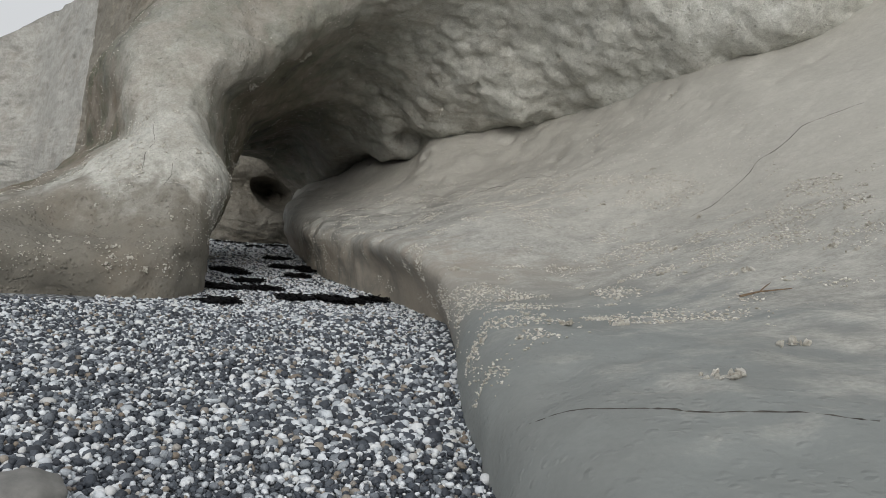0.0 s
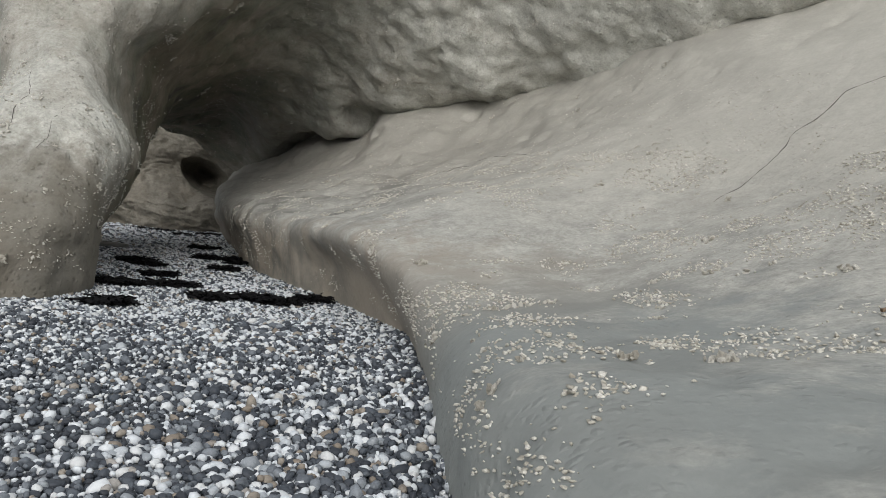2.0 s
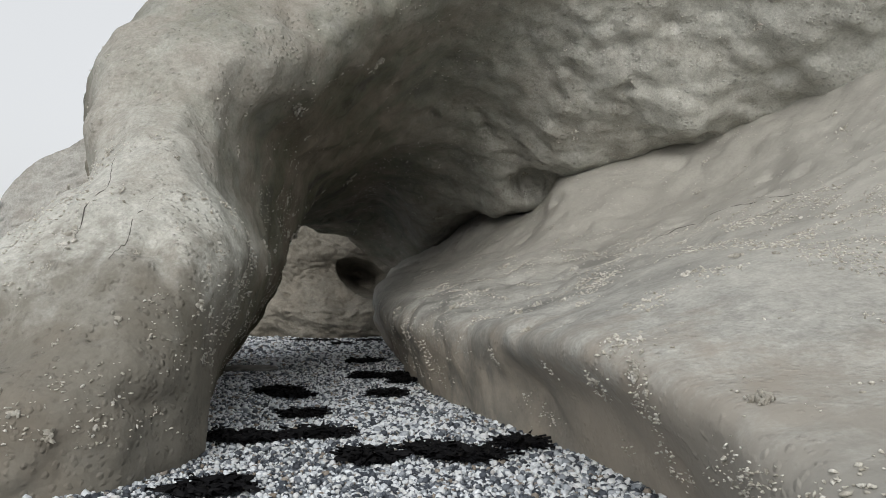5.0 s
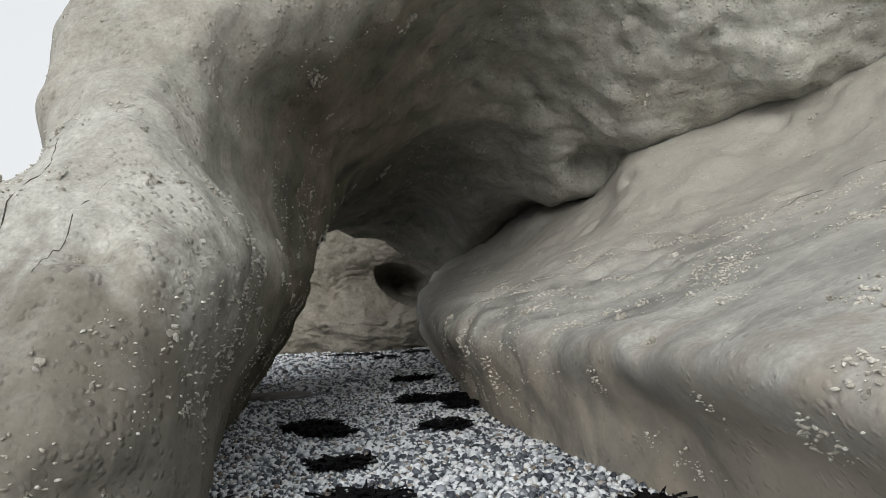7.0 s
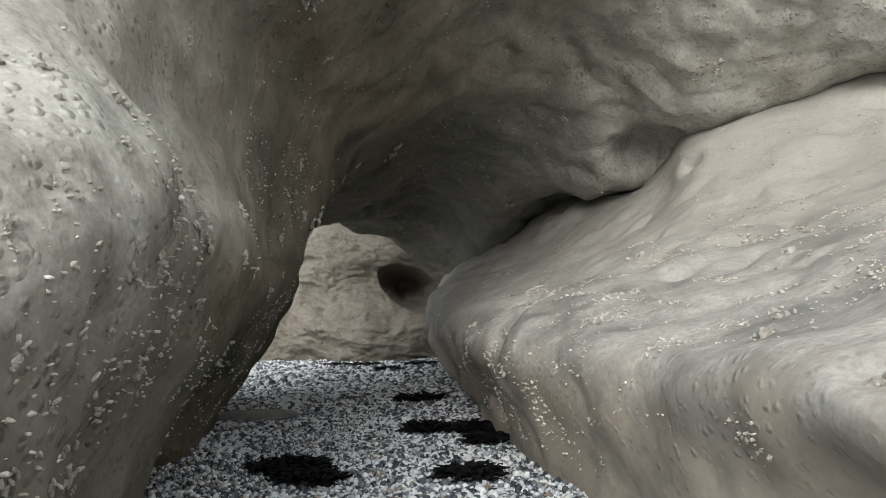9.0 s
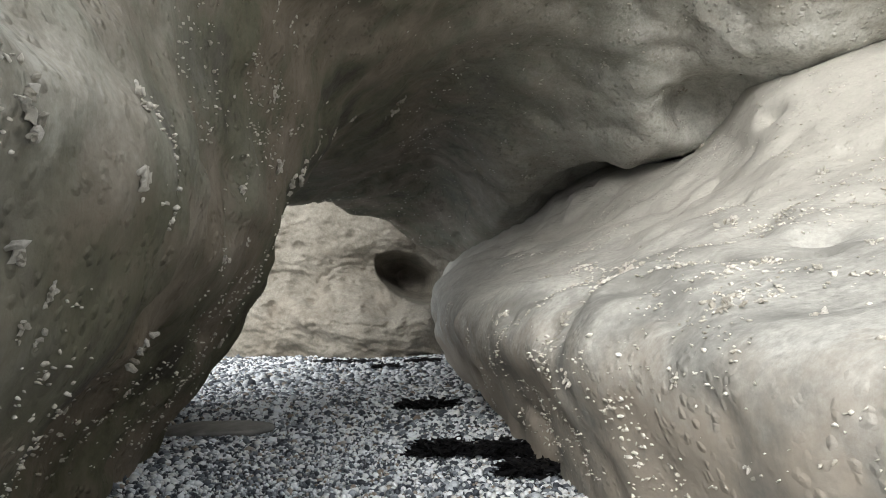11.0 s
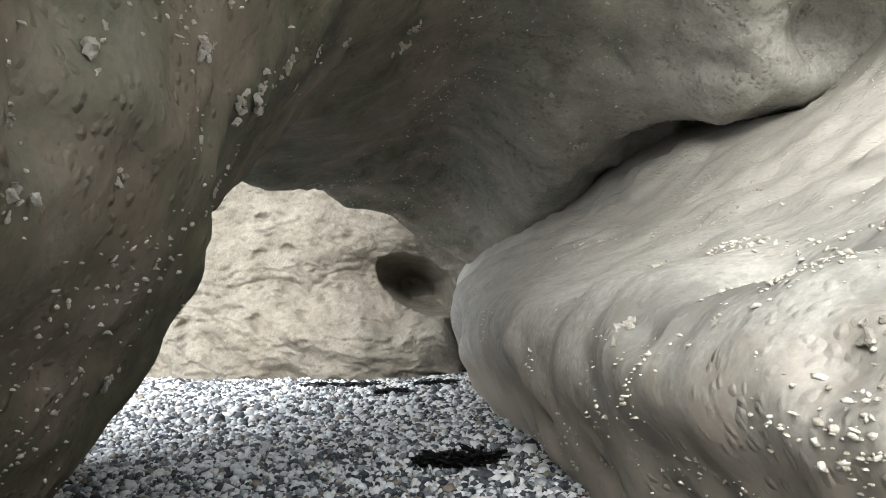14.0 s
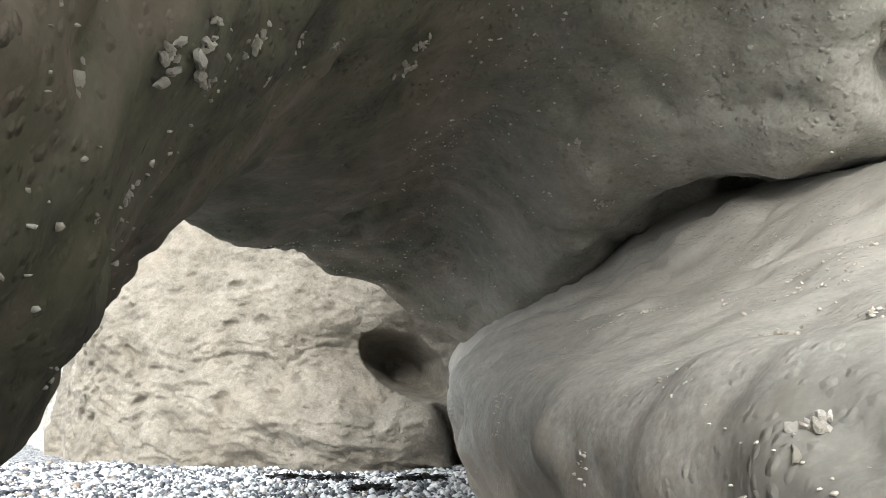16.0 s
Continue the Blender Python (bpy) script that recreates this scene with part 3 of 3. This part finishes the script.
for mat, label, stretches in ((M_PEBBLES, "loose rounded grey and white beach pebbles", ((2.6, 7.5, -2.4, -4.3, 0.043, 0.0225, 5, 4), (7.5, 12.5, -4.3, -6.2, 0.049, 0.025, 5, 3))),
                              (M_PALE, "pale washed pebbles on the floor under the arch", ((12.5, 24.0, -2.4, -3.4, 0.042, 0.0215, 4, 3), (24.0, 30.0, -5.5, -7.0, 0.06, 0.029, 4, 3), (30.0, 40.0, -7.0, -9.5, 0.09, 0.043, 4, 3)))):
    parts_v, parts_f, offset = [], [], 0
    for stretch in stretches:
        v, f = bed(*stretch)
        parts_v.append(v)
        parts_f.append(f + offset)
        offset += len(v)
    tagged(mesh_object("pebble_bed", np.concatenate(parts_v), np.concatenate(parts_f), mat), label, "pebbles", kind="stuff")


# ---- wrack: dark seaweed on the stones ----
def weed_material():
    m, nt, ln, bsdf = material("wet_dark_seaweed")
    pos = nt.new("ShaderNodeTexCoord").outputs["Object"]
    n = noise_node(nt, ln, pos, 14, 4, 0.6).outputs[0]
    ln.new(ramp(nt, ln, n, ((0.3, (0.003, 0.003, 0.004)), (0.6, (0.008, 0.008, 0.009)), (0.8, (0.018, 0.015, 0.012)))), bsdf.inputs["Base Color"])
    bsdf.inputs["Roughness"].default_value = 0.6
    bsdf.inputs["Specular IOR Level"].default_value = 0.12
    return m


M_WEED = weed_material()


def seaweed(x, y, rx, ry, seed):
    """A flat tangle of leathery ribbons, denser in the middle."""
    r = np.random.RandomState(seed)
    verts, faces = [], []
    knots = [(r.uniform(-0.85, 0.85) * rx, r.normal(0, 0.4) * ry, r.uniform(0.14, 0.42)) for _ in range(10)]
    for _ in range(int(140 + 420 * rx * ry * 4)):
        a, q = r.uniform(0, 2 * math.pi), math.sqrt(r.uniform(0, 1))
        kx, ky, kr = knots[r.randint(0, 10)]
        px, py = kx + kr * rx * q * math.cos(a) * 0.8, ky + kr * ry * q * math.sin(a)
        h = r.uniform(0, 2 * math.pi)
        w = r.uniform(0.012, 0.035)
        z = 0.05 + r.uniform(0, 0.05) * (1.2 - q)
        first = len(verts)
        n = 6
        for k in range(n + 1):
            side = (-math.sin(h), math.cos(h))
            ww = w * (1 - (k / n) ** 3 * 0.7)
            tilt = r.uniform(-0.02, 0.02)
            verts.append((px - side[0] * ww, py - side[1] * ww, z + tilt))
            verts.append((px + side[0] * ww, py + side[1] * ww, z - tilt))
            verts.append((px, py, z + 0.012))
            step = r.uniform(0.03, 0.07)
            px += math.cos(h) * step
            py += math.sin(h) * step
            h += r.normal(0, 0.5)
            z = max(0.035, z + r.normal(0, 0.012))
        for k in range(n):
            b = first + 3 * k
            faces += [(b, b + 2, b + 5, b + 3), (b + 2, b + 1, b + 4, b + 5)]
    ob = mesh_object("seaweed", verts, faces, M_WEED)
    ob.location = (x, y, float(ground_height(np.array([[x, y, 0.0]]))[0]))
    return tagged(ob, "tangle of dark wet seaweed lying on pebbles", "seaweed", "seaweed on the beach")


WRACK = ((-0.75, 15.85, 0.62, 0.22), (0.15, 15.95, 0.3, 0.14), (0.72, 14.75, 0.22, 0.3), (1.35, 14.95, 0.3, 0.22), (1.75, 14.7, 0.35, 0.2), (2.3, 15.2, 0.2, 0.15),
         (-0.6, 13.6, 0.25, 0.16), (-0.5, 19.6, 0.22, 0.3), (1.2, 22.3, 0.55, 0.5), (0.6, 22.4, 0.35, 0.35), (-0.75, 20.1, 0.35, 0.22), (1.45, 21.4, 0.3, 0.3),
         (1.0, 19.5, 0.16, 0.16), (-0.2, 17.5, 0.2, 0.12), (0.6, 25.8, 0.45, 0.3),
         (-1.9, 35.9, 0.6, 0.3), (-0.9, 35.6, 0.5, 0.25), (-0.2, 33.8, 0.3, 0.2), (0.7, 35.4, 0.5, 0.3))
for i, (wx, wy, wrx, wry) in enumerate(WRACK):
    seaweed(wx, wy, wrx * (0.8 if wy < 18 else 0.6), wry * (0.75 if wy < 18 else 0.5), 100 + i)


# ---- single larger stones ----
def stone_material():
    m, nt, ln, bsdf = material("smooth_grey_stone")
    pos = nt.new("ShaderNodeTexCoord").outputs["Object"]
    n = noise_node(nt, ln, pos, 5, 6, 0.65).outputs[0]
    ln.new(ramp(nt, ln, n, ((0.3, (0.12, 0.12, 0.115)), (0.7, (0.26, 0.255, 0.24)))), bsdf.inputs["Base Color"])
    bsdf.inputs["Roughness"].default_value = 0.6
    b = nt.new("ShaderNodeBump")
    b.inputs["Strength"].default_value, b.inputs["Distance"].default_value = 0.4, 0.02
    ln.new(n, b.inputs["Height"])
    ln.new(b.outputs[0], bsdf.inputs["Normal"])
    return m


M_STONE = stone_material()


def boulder(x, y, rx, ry, rz, turn, label, sink=0.45):
    v, f = ball(28, 16)
    v = v * (1 + 0.16 * cloud(v + (x, y, 0), 0.8, 3))[:, None]
    v = np.sign(v) * np.abs(v) ** 0.85 * (rx, ry, rz)
    ob = mesh_object("boulder", v, f, M_STONE)
    ob.location, ob.rotation_euler = (x, y, rz * (1 - sink) - 0.02), (0.03, -0.04, radians(turn))
    return tagged(ob, label, "boulder", "boulders")


boulder(-1.12, 4.25, 0.27, 0.22, 0.13, 20, "smooth grey boulder half sunk in pebbles")
boulder(-2.0, 24.1, 0.75, 0.42, 0.09, -12, "broad flat grey stone slab lying in pebbles", 0.3)


# ---- barnacles and shells on the rock ----
def shell_material(name, single, tone=0.95):
    m, nt, ln, bsdf = material(name)
    rnd = nt.new("ShaderNodeObjectInfo").outputs["Random"] if single else nt.new("ShaderNodeNewGeometry").outputs["Random Per Island"]
    pos = nt.new("ShaderNodeTexCoord").outputs["Object"]
    col = ramp(nt, ln, rnd, [(s, tuple(min(0.86, tone * q) for q in c)) for s, c in ((0.0, (0.38, 0.36, 0.31)), (0.3, (0.55, 0.53, 0.47)), (0.7, (0.7, 0.68, 0.62)), (1.0, (0.75, 0.74, 0.7)))])
    n = noise_node(nt, ln, pos, 45, 5, 0.7).outputs[0]
    ln.new(mix(nt, ln, ramp(nt, ln, n, ((0.35, (0.6, 0.6, 0.6)), (0.6, (0, 0, 0)))), col, (0.25, 0.22, 0.17)), bsdf.inputs["Base Color"])
    bsdf.inputs["Roughness"].default_value = 0.8
    b = nt.new("ShaderNodeBump")
    b.inputs["Strength"].default_value, b.inputs["Distance"].default_value = 0.7, 0.012
    ln.new(n, b.inputs["Height"])
    ln.new(b.outputs[0], bsdf.inputs["Normal"])
    return m


M_BARNACLE = shell_material("pale_barnacle_crust", False, 1.05)


def crust(verts, norms, keep, count, low, high, seed):
    """Small rough shells sitting on chosen parts of a rock's skin."""
    r = np.random.RandomState(seed)
    pick = np.flatnonzero(keep)
    pick = pick[r.randint(0, len(pick), count)]
    p = verts[pick] + r.uniform(-0.05, 0.05, (count, 3))
    p -= norms[pick] * np.sum((p - verts[pick]) * norms[pick], axis=1, keepdims=True)
    return stones(p + norms[pick] * 0.004, low + (high - low) * r.uniform(0, 1, count) ** 1.5, 5, 3, r, 0.5, 0.5, 0.7)


slope_c = cloud(slope_v * (1, 1, 1.4), 0.45, 2) + 0.7 * cloud(slope_v, 2.0, 2)
arch_c = cloud(arch_v, 0.8, 2) + 0.5 * cloud(arch_v, 2.6, 2)
sx, sy, sz = slope_v.T
ax_, ay_, az_ = arch_v.T
open_rock = (sy > 5.0) & (sy < 27) & (sz > 0.25) & (sx < 9.5)
v1, f1 = crust(slope_v, slope_n, open_rock & (slope_c > 0.35) & (sz < 3.0) & (np.random.RandomState(5).rand(len(sy)) < np.where(sy > 17, 0.2, 1.0)), 9500, 0.007, 0.021, 1)
v2, f2 = crust(slope_v, slope_n, open_rock & (slope_c > 0.0), 5500, 0.006, 0.018, 2)
v3, f3 = crust(slope_v, slope_n, (sy > 10.5) & (sy < 27) & (sz > 0.15) & (sz < 1.6) & (sx < 3.4) & (slope_c > 0.3), 300, 0.005, 0.013, 3)
knots = np.flatnonzero(open_rock & (sy > 4.5) & (sy < 24) & (sz < 3.0) & (slope_c > -0.1))
knots = slope_v[knots[np.random.RandomState(61).randint(0, len(knots), 90)]]
near_knot = np.min([np.sum((slope_v - k) ** 2, axis=1) for k in knots], axis=0)
v4, f4 = crust(slope_v, slope_n, open_rock & (near_knot < 0.03), 2600, 0.008, 0.026, 6)
barnacles = mesh_object("barnacles", np.concatenate([v1, v2, v3, v4]), np.concatenate([f1, f2 + len(v1), f3 + len(v1) + len(v2), f4 + len(v1) + len(v2) + len(v3)]), M_BARNACLE, False)
tagged(barnacles, "crust of pale barnacles on the smooth grey rock", "barnacles", kind="stuff")
inner = (ay_ > 12) & (ay_ < 36) & (ax_ > -5.5) & (ax_ < 9) & (az_ > 0.3) & (az_ < 6.8)
v1, f1 = crust(arch_v, arch_n, inner & (arch_c > -0.1) & (az_ < 3.6) & (ax_ < -0.4) & (ay_ < 22), 3200, 0.007, 0.02, 4)
v2, f2 = crust(arch_v, arch_n, inner & (arch_c > 0.0), 4000, 0.008, 0.024, 5)
arch_barnacles = mesh_object("barnacles", np.concatenate([v1, v2]), np.concatenate([f1, f2 + len(v1)]), M_BARNACLE, False)
tagged(arch_barnacles, "scattered pale barnacles on the arch leg and roof", "barnacles", kind="stuff")


M_SHELL = shell_material("rough_pale_shell", True, 0.92)


def shell_shapes():
    """A few jagged shell shapes, about one unit across, shared by all clumps."""
    made = []
    for k in range(8):
        r = np.random.RandomState(900 + k)
        v, f = ball(9, 6)
        v = v * (1 + 0.42 * cloud(v * (1, 1, 0.5) + k * 3.1, 0.6, 2) + 0.28 * cloud(v - k, 0.22, 2))[:, None] * (1.1, 0.9, 0.7)
        me = bpy.data.meshes.new("shell")
        me.from_pydata([tuple(c) for c in v], [], [tuple(int(i) for i in t) for t in f])
        me.materials.append(M_SHELL)
        made.append(me)
    return made


SHELLS = shell_shapes()


def shell_cluster(x, y, z, size, verts, norms, seed, label, fewest=9, most=16):
    """A clump of rough oyster-like shells on the nearest rock."""
    r = np.random.RandomState(seed)
    i = int(np.argmin(np.sum((verts - (x, y, z)) ** 2, axis=1)))
    n = norms[i] / np.linalg.norm(norms[i])
    u = np.cross(n, (0.31, 0.2, 0.93))
    u /= np.linalg.norm(u)
    w = np.cross(n, u)
    root = new("shell_cluster")
    root.location = verts[i] + n * 0.003
    crust_part = new("crust", SHELLS[r.randint(0, 8)])
    crust_part.parent = root
    crust_part.rotation_euler = Vector(n).to_track_quat("Z", "Y").to_euler()
    crust_part.scale = (size * 0.45, size * 0.4, size * 0.1)
    for _ in range(r.randint(fewest, most)):
        a, b = r.normal(0, 0.55, 2) * size
        shell = new("oyster", SHELLS[r.randint(0, 8)])
        shell.parent = root
        shell.location = u * a + w * b * 1.3 + n * r.uniform(0, 0.2) * size
        shell.rotation_euler = tuple(r.uniform(0, 6.28, 3))
        k = size * r.uniform(0.12, 0.42)
        shell.scale = (k, k * r.uniform(0.6, 1), k * r.uniform(0.6, 1))
    return tagged(root, label, "shells", "shell clusters on rock")


LEG_SHELLS = ((-1.55, 15.95, 3.0, 0.06), (-0.78, 15.2, 2.11, 0.13), (-0.71, 14.85, 1.89, 0.08), (-2.32, 16.36, 3.2, 0.13), (-1.23, 15.05, 2.23, 0.09), (-1.12, 15.04, 1.44, 0.08),
              (-1.8, 15.15, 1.68, 0.08), (-1.54, 15.0, 1.0, 0.08), (-1.1, 17.86, 3.66, 0.1), (-0.41, 19.2, 4.5, 0.14), (-0.54, 19.5, 4.76, 0.16), (-2.9, 18.3, 3.86, 0.1),
              (-0.98, 21.96, 2.8, 0.1), (-0.95, 20.86, 2.4, 0.11), (-0.92, 22.9, 2.83, 0.1), (-0.7, 24.0, 3.43, 0.11), (-0.84, 23.1, 2.94, 0.1), (-0.84, 17.87, 2.25, 0.14),
              (-0.69, 17.79, 1.91, 0.1), (-0.94, 21.6, 3.41, 0.09), (-0.3, 25.4, 4.05, 0.07), (-1.15, 23.3, 2.32, 0.07), (-0.86, 20.46, 1.8, 0.08), (-0.75, 17.3, 1.48, 0.06))
ROCK_SHELLS = ((4.22, 14.2, 1.93, 0.09), (6.19, 13.42, 2.32, 0.12), (3.63, 4.65, 1.15, 0.1), (2.76, 3.94, 0.86, 0.11), (7.37, 13.84, 2.85, 0.12), (3.0, 9.11, 0.67, 0.08),
               (3.7, 9.39, 0.71, 0.07), (2.87, 11.24, 1.01, 0.1), (2.4, 12.35, 1.14, 0.1), (2.4, 15.34, 1.1, 0.13), (2.58, 16.74, 1.34, 0.1), (2.2, 21.49, 1.92, 0.07),
               (1.9, 23.73, 1.8, 0.07), (1.25, 22.14, 1.4, 0.08), (5.45, 7.8, 1.38, 0.14), (6.45, 7.5, 1.69, 0.12), (5.92, 10.2, 1.58, 0.09), (3.17, 6.29, 0.92, 0.1),
               (7.04, 11.46, 2.15, 0.1), (5.2, 9.0, 1.29, 0.12), (1.35, 20.4, 1.33, 0.08), (4.0, 19.2, 2.1, 0.09), (6.65, 20.2, 3.2, 0.09), (8.53, 19.3, 4.8, 0.12))
for i, (cx, cy, cz, cs) in enumerate(LEG_SHELLS):
    shell_cluster(cx, cy, cz, min(cs, 0.1) * (0.55 if cy < 19 else 0.85), arch_v, arch_n, 300 + i, "clump of pale rough shells on the arch leg")
ROOF_SHELLS = ((8.07, 22.7, 6.25, 0.13), (5.44, 23.85, 5.75, 0.09), (7.0, 24.5, 5.6, 0.1), (2.5, 29.2, 4.5, 0.08), (4.55, 26.3, 4.9, 0.09), (2.26, 28.3, 4.8, 0.07), (0.25, 26.8, 4.5, 0.1),
               (0.3, 26.4, 4.6, 0.08), (7.6, 19.9, 6.4, 0.12), (3.9, 26.1, 5.6, 0.07), (0.83, 20.5, 5.7, 0.12), (-0.26, 19.6, 4.3, 0.07))
for i, (cx, cy, cz, cs) in enumerate(ROOF_SHELLS):
    shell_cluster(cx, cy, cz, cs, arch_v, arch_n, 500 + i, "clump of pale shells hanging under the rock roof")
LEDGE_SHELLS = ((9.5, 17.3, 5.35, 0.13), (7.8, 22.2, 4.95, 0.1), (7.45, 21.75, 4.25, 0.1), (8.4, 18.7, 4.2, 0.12), (7.0, 21.1, 3.6, 0.09), (4.7, 26.3, 4.1, 0.07), (1.8, 23.3, 1.72, 0.08),
                (2.6, 20.6, 1.9, 0.09), (3.3, 21.6, 2.2, 0.1), (2.0, 20.2, 1.6, 0.08), (4.4, 22.0, 2.6, 0.08), (1.9, 18.6, 1.45, 0.09))
for i, (cx, cy, cz, cs) in enumerate(LEDGE_SHELLS):
    shell_cluster(cx, cy, cz, min(cs, 0.1) * 0.85, slope_v, slope_n, 540 + i, "clump of pale rough shells on smooth grey rock")
for i, (cx, cy, cz, cs) in enumerate(ROCK_SHELLS):
    shell_cluster(cx, cy, cz, min(cs, 0.1) * 0.85, slope_v, slope_n, 400 + i, "clump of pale rough shells on smooth grey rock")


def scatter(verts, norms, keep, count, gap, low, high, seed, label):
    """Clumps of shells strewn over a stretch of rock, none closer than gap."""
    r = np.random.RandomState(seed)
    pick = np.flatnonzero(keep)
    chosen = []
    for i in pick[r.permutation(len(pick))]:
        if len(chosen) == count:
            break
        if not chosen or np.min(np.sum((verts[chosen] - verts[i]) ** 2, axis=1)) > gap * gap:
            chosen.append(int(i))
    for k, i in enumerate(chosen):
        shell_cluster(*verts[i], low + (high - low) * r.uniform(0, 1) ** 2, verts[i:i + 1], norms[i:i + 1], seed + k, label, 4, 9)


scatter(arch_v, arch_n, (ay_ < 17.5) & (ax_ > -3.6) & (ax_ < -0.5) & (az_ > 0.5) & (az_ < 3.4) & (arch_n[:, 1] < 0.3) & (arch_c > -0.4), 88, 0.15, 0.035, 0.085, 2000, "clump of small grey shells on the arch leg")
scatter(arch_v, arch_n, (ay_ > 17.5) & (ay_ < 25) & (ax_ > -2.2) & (ax_ < -0.2) & (az_ > 0.8) & (az_ < 4.6) & (arch_n[:, 0] > 0.2), 20, 0.25, 0.03, 0.075, 2200, "clump of pale shells inside the arch leg")
scatter(slope_v, slope_n, (sy > 6) & (sy < 15) & (sx < 8) & (sz > 0.5) & (sz < 3.2) & (slope_c > -0.1), 74, 0.2, 0.035, 0.085, 2300, "clump of small pale shells on smooth grey rock")
scatter(slope_v, slope_n, (sy >= 15) & (sy < 24) & (sx < 4.5) & (sz > 0.4) & (sz < 3) & (slope_c > -0.3), 44, 0.18, 0.025, 0.06, 2400, "clump of rough shells on worn grey rock")


# ---- cracks in the rock, and a stick caught on it ----
def plain_material(name, dark, light, scale):
    m, nt, ln, bsdf = material(name)
    pos = nt.new("ShaderNodeTexCoord").outputs["Object"]
    ln.new(ramp(nt, ln, noise_node(nt, ln, pos, scale, 4, 0.6).outputs[0], ((0.3, dark), (0.7, light))), bsdf.inputs["Base Color"])
    bsdf.inputs["Roughness"].default_value = 0.9
    return m


M_CRACK = plain_material("crack_shadowed_clay", (0.035, 0.032, 0.028), (0.1, 0.092, 0.08), 20)
M_WOOD = plain_material("weathered_driftwood", (0.1, 0.07, 0.045), (0.24, 0.17, 0.11), 30)


def tube(line, radii, sides=5):
    line = np.asarray(line, float)
    verts, faces = [], []
    for i, c in enumerate(line):
        d = line[min(i + 1, len(line) - 1)] - line[max(i - 1, 0)]
        d /= np.linalg.norm(d) + 1e-9
        u = np.cross(d, (0.2, 0.1, 0.97))
        u /= np.linalg.norm(u) + 1e-9
        w = np.cross(d, u)
        for k in range(sides):
            a = 2 * math.pi * k / sides
            verts.append(c + radii[i] * (math.cos(a) * u + math.sin(a) * w))
    for i in range(len(line) - 1):
        for k in range(sides):
            n = (k + 1) % sides
            faces.append((i * sides + k, i * sides + n, (i + 1) * sides + n, (i + 1) * sides + k))
    return np.array(verts), np.array(faces)


def crack(points, verts, norms, width, seed):
    """A thin uneven fissure along the rock's skin, its inner shade a dark tube."""
    r = np.random.RandomState(seed)
    pts = np.asarray(points, float)
    t = np.linspace(0, len(pts) - 1, 14 * (len(pts) - 1))
    line = np.stack([np.interp(t, np.arange(len(pts)), pts[:, k]) for k in range(3)], 1)
    line += 0.05 * np.stack([cloud(line + 7 * k + seed, 0.3, 2) for k in range(3)], 1)
    for i, c in enumerate(line):
        j = int(np.argmin(np.sum((verts - c) ** 2, axis=1)))
        line[i] = c - norms[j] * (np.dot(c - verts[j], norms[j]) + 0.002)
    radii = width * r.uniform(0.35, 1.0, len(line)) * np.sin(np.linspace(0.15, 3.0, len(line))) ** 0.5
    v, f = tube(line, radii, 4)
    return tagged(mesh_object("trim_rock_crack", v, f, M_CRACK), "thin dark crack across the smooth rock", "crack", kind="structure")


CRACKS = (((10.06, 11.02, 4.52), (9.1, 11.79, 3.92), (8.24, 11.75, 3.18), (6.95, 11.58, 2.13)), ((1.63, 4.23, 0.55), (1.93, 3.7, 0.71), (2.3, 3.51, 0.82), (2.82, 2.89, 0.93)),
          ((5.07, 18.77, 2.42), (5.78, 19.48, 2.74), (6.28, 19.09, 2.93), (6.84, 17.19, 3.1)))
for i, line in enumerate(CRACKS):
    crack(line, slope_v, slope_n, 0.011, 50 + i)
for i, line in enumerate((((-1.7, 14.45, 1.98), (-1.67, 14.79, 2.28), (-1.53, 15.42, 2.75)), ((-2.28, 14.61, 1.95), (-2.1, 15.38, 2.83), (-2.22, 16.04, 3.2)), ((-1.34, 22.63, 1.66), (-1.2, 23.25, 2.38), (-1.09, 23.0, 2.9)))):
    crack(line, arch_v, arch_n, 0.006, 70 + i)


def stick():
    root = new("driftwood_stick")
    root.location = (4.6, 6.62, 1.2)
    for name, pts, r0 in (("stem", ((0, 0, 0), (0.2, -0.02, 0.06), (0.5, -0.1, 0.12)), 0.014), ("twig", ((0.2, -0.02, 0.06), (0.32, 0.05, 0.12), (0.4, 0.1, 0.15)), 0.008)):
        line = np.stack([np.interp(np.linspace(0, 2, 9), (0, 1, 2), [q[k] for q in pts]) for k in range(3)], 1)
        v, f = tube(line, np.linspace(r0, r0 * 0.4, 9), 6)
        mesh_object(name, v, f, M_WOOD).parent = root
    return tagged(root, "thin brown driftwood stick lying on the rock", "stick")


stick()


# ---- pebbles one by one on the near stretch of beach ----
def pebble_meshes():
    made = []
    for k in range(8):
        v, f = stones(np.zeros((1, 3)), np.ones(1), 7, 5, np.random.RandomState(600 + k), 0.62, 0.1)
        me = bpy.data.meshes.new("pebble")
        me.from_pydata([tuple(c) for c in v], [], [tuple(int(i) for i in t) for t in f])
        me.polygons.foreach_set("use_smooth", np.ones(len(me.polygons), bool))
        me.materials.append(M_PEBBLE)
        made.append(me)
    return made


PEBBLES = pebble_meshes()
r = np.random.RandomState(77)
for _ in range(300):
    y = r.uniform(3.6, 8.0)
    x = r.uniform(-1.6, float(np.interp(y, FOOT_Y, FOOT_X)) - 0.1)
    k = r.uniform(0.022, 0.045)
    stone = new("pebble", PEBBLES[r.randint(0, 8)])
    stone.parent = ground
    stone.location = (x, y, float(ground_height(np.array([[x, y, 0.0]]))[0]) + 0.022 + k * 0.2)
    stone.rotation_euler = (r.normal(0, 0.2), r.normal(0, 0.2), r.uniform(0, 6.28))
    stone.scale = (k, k, k)
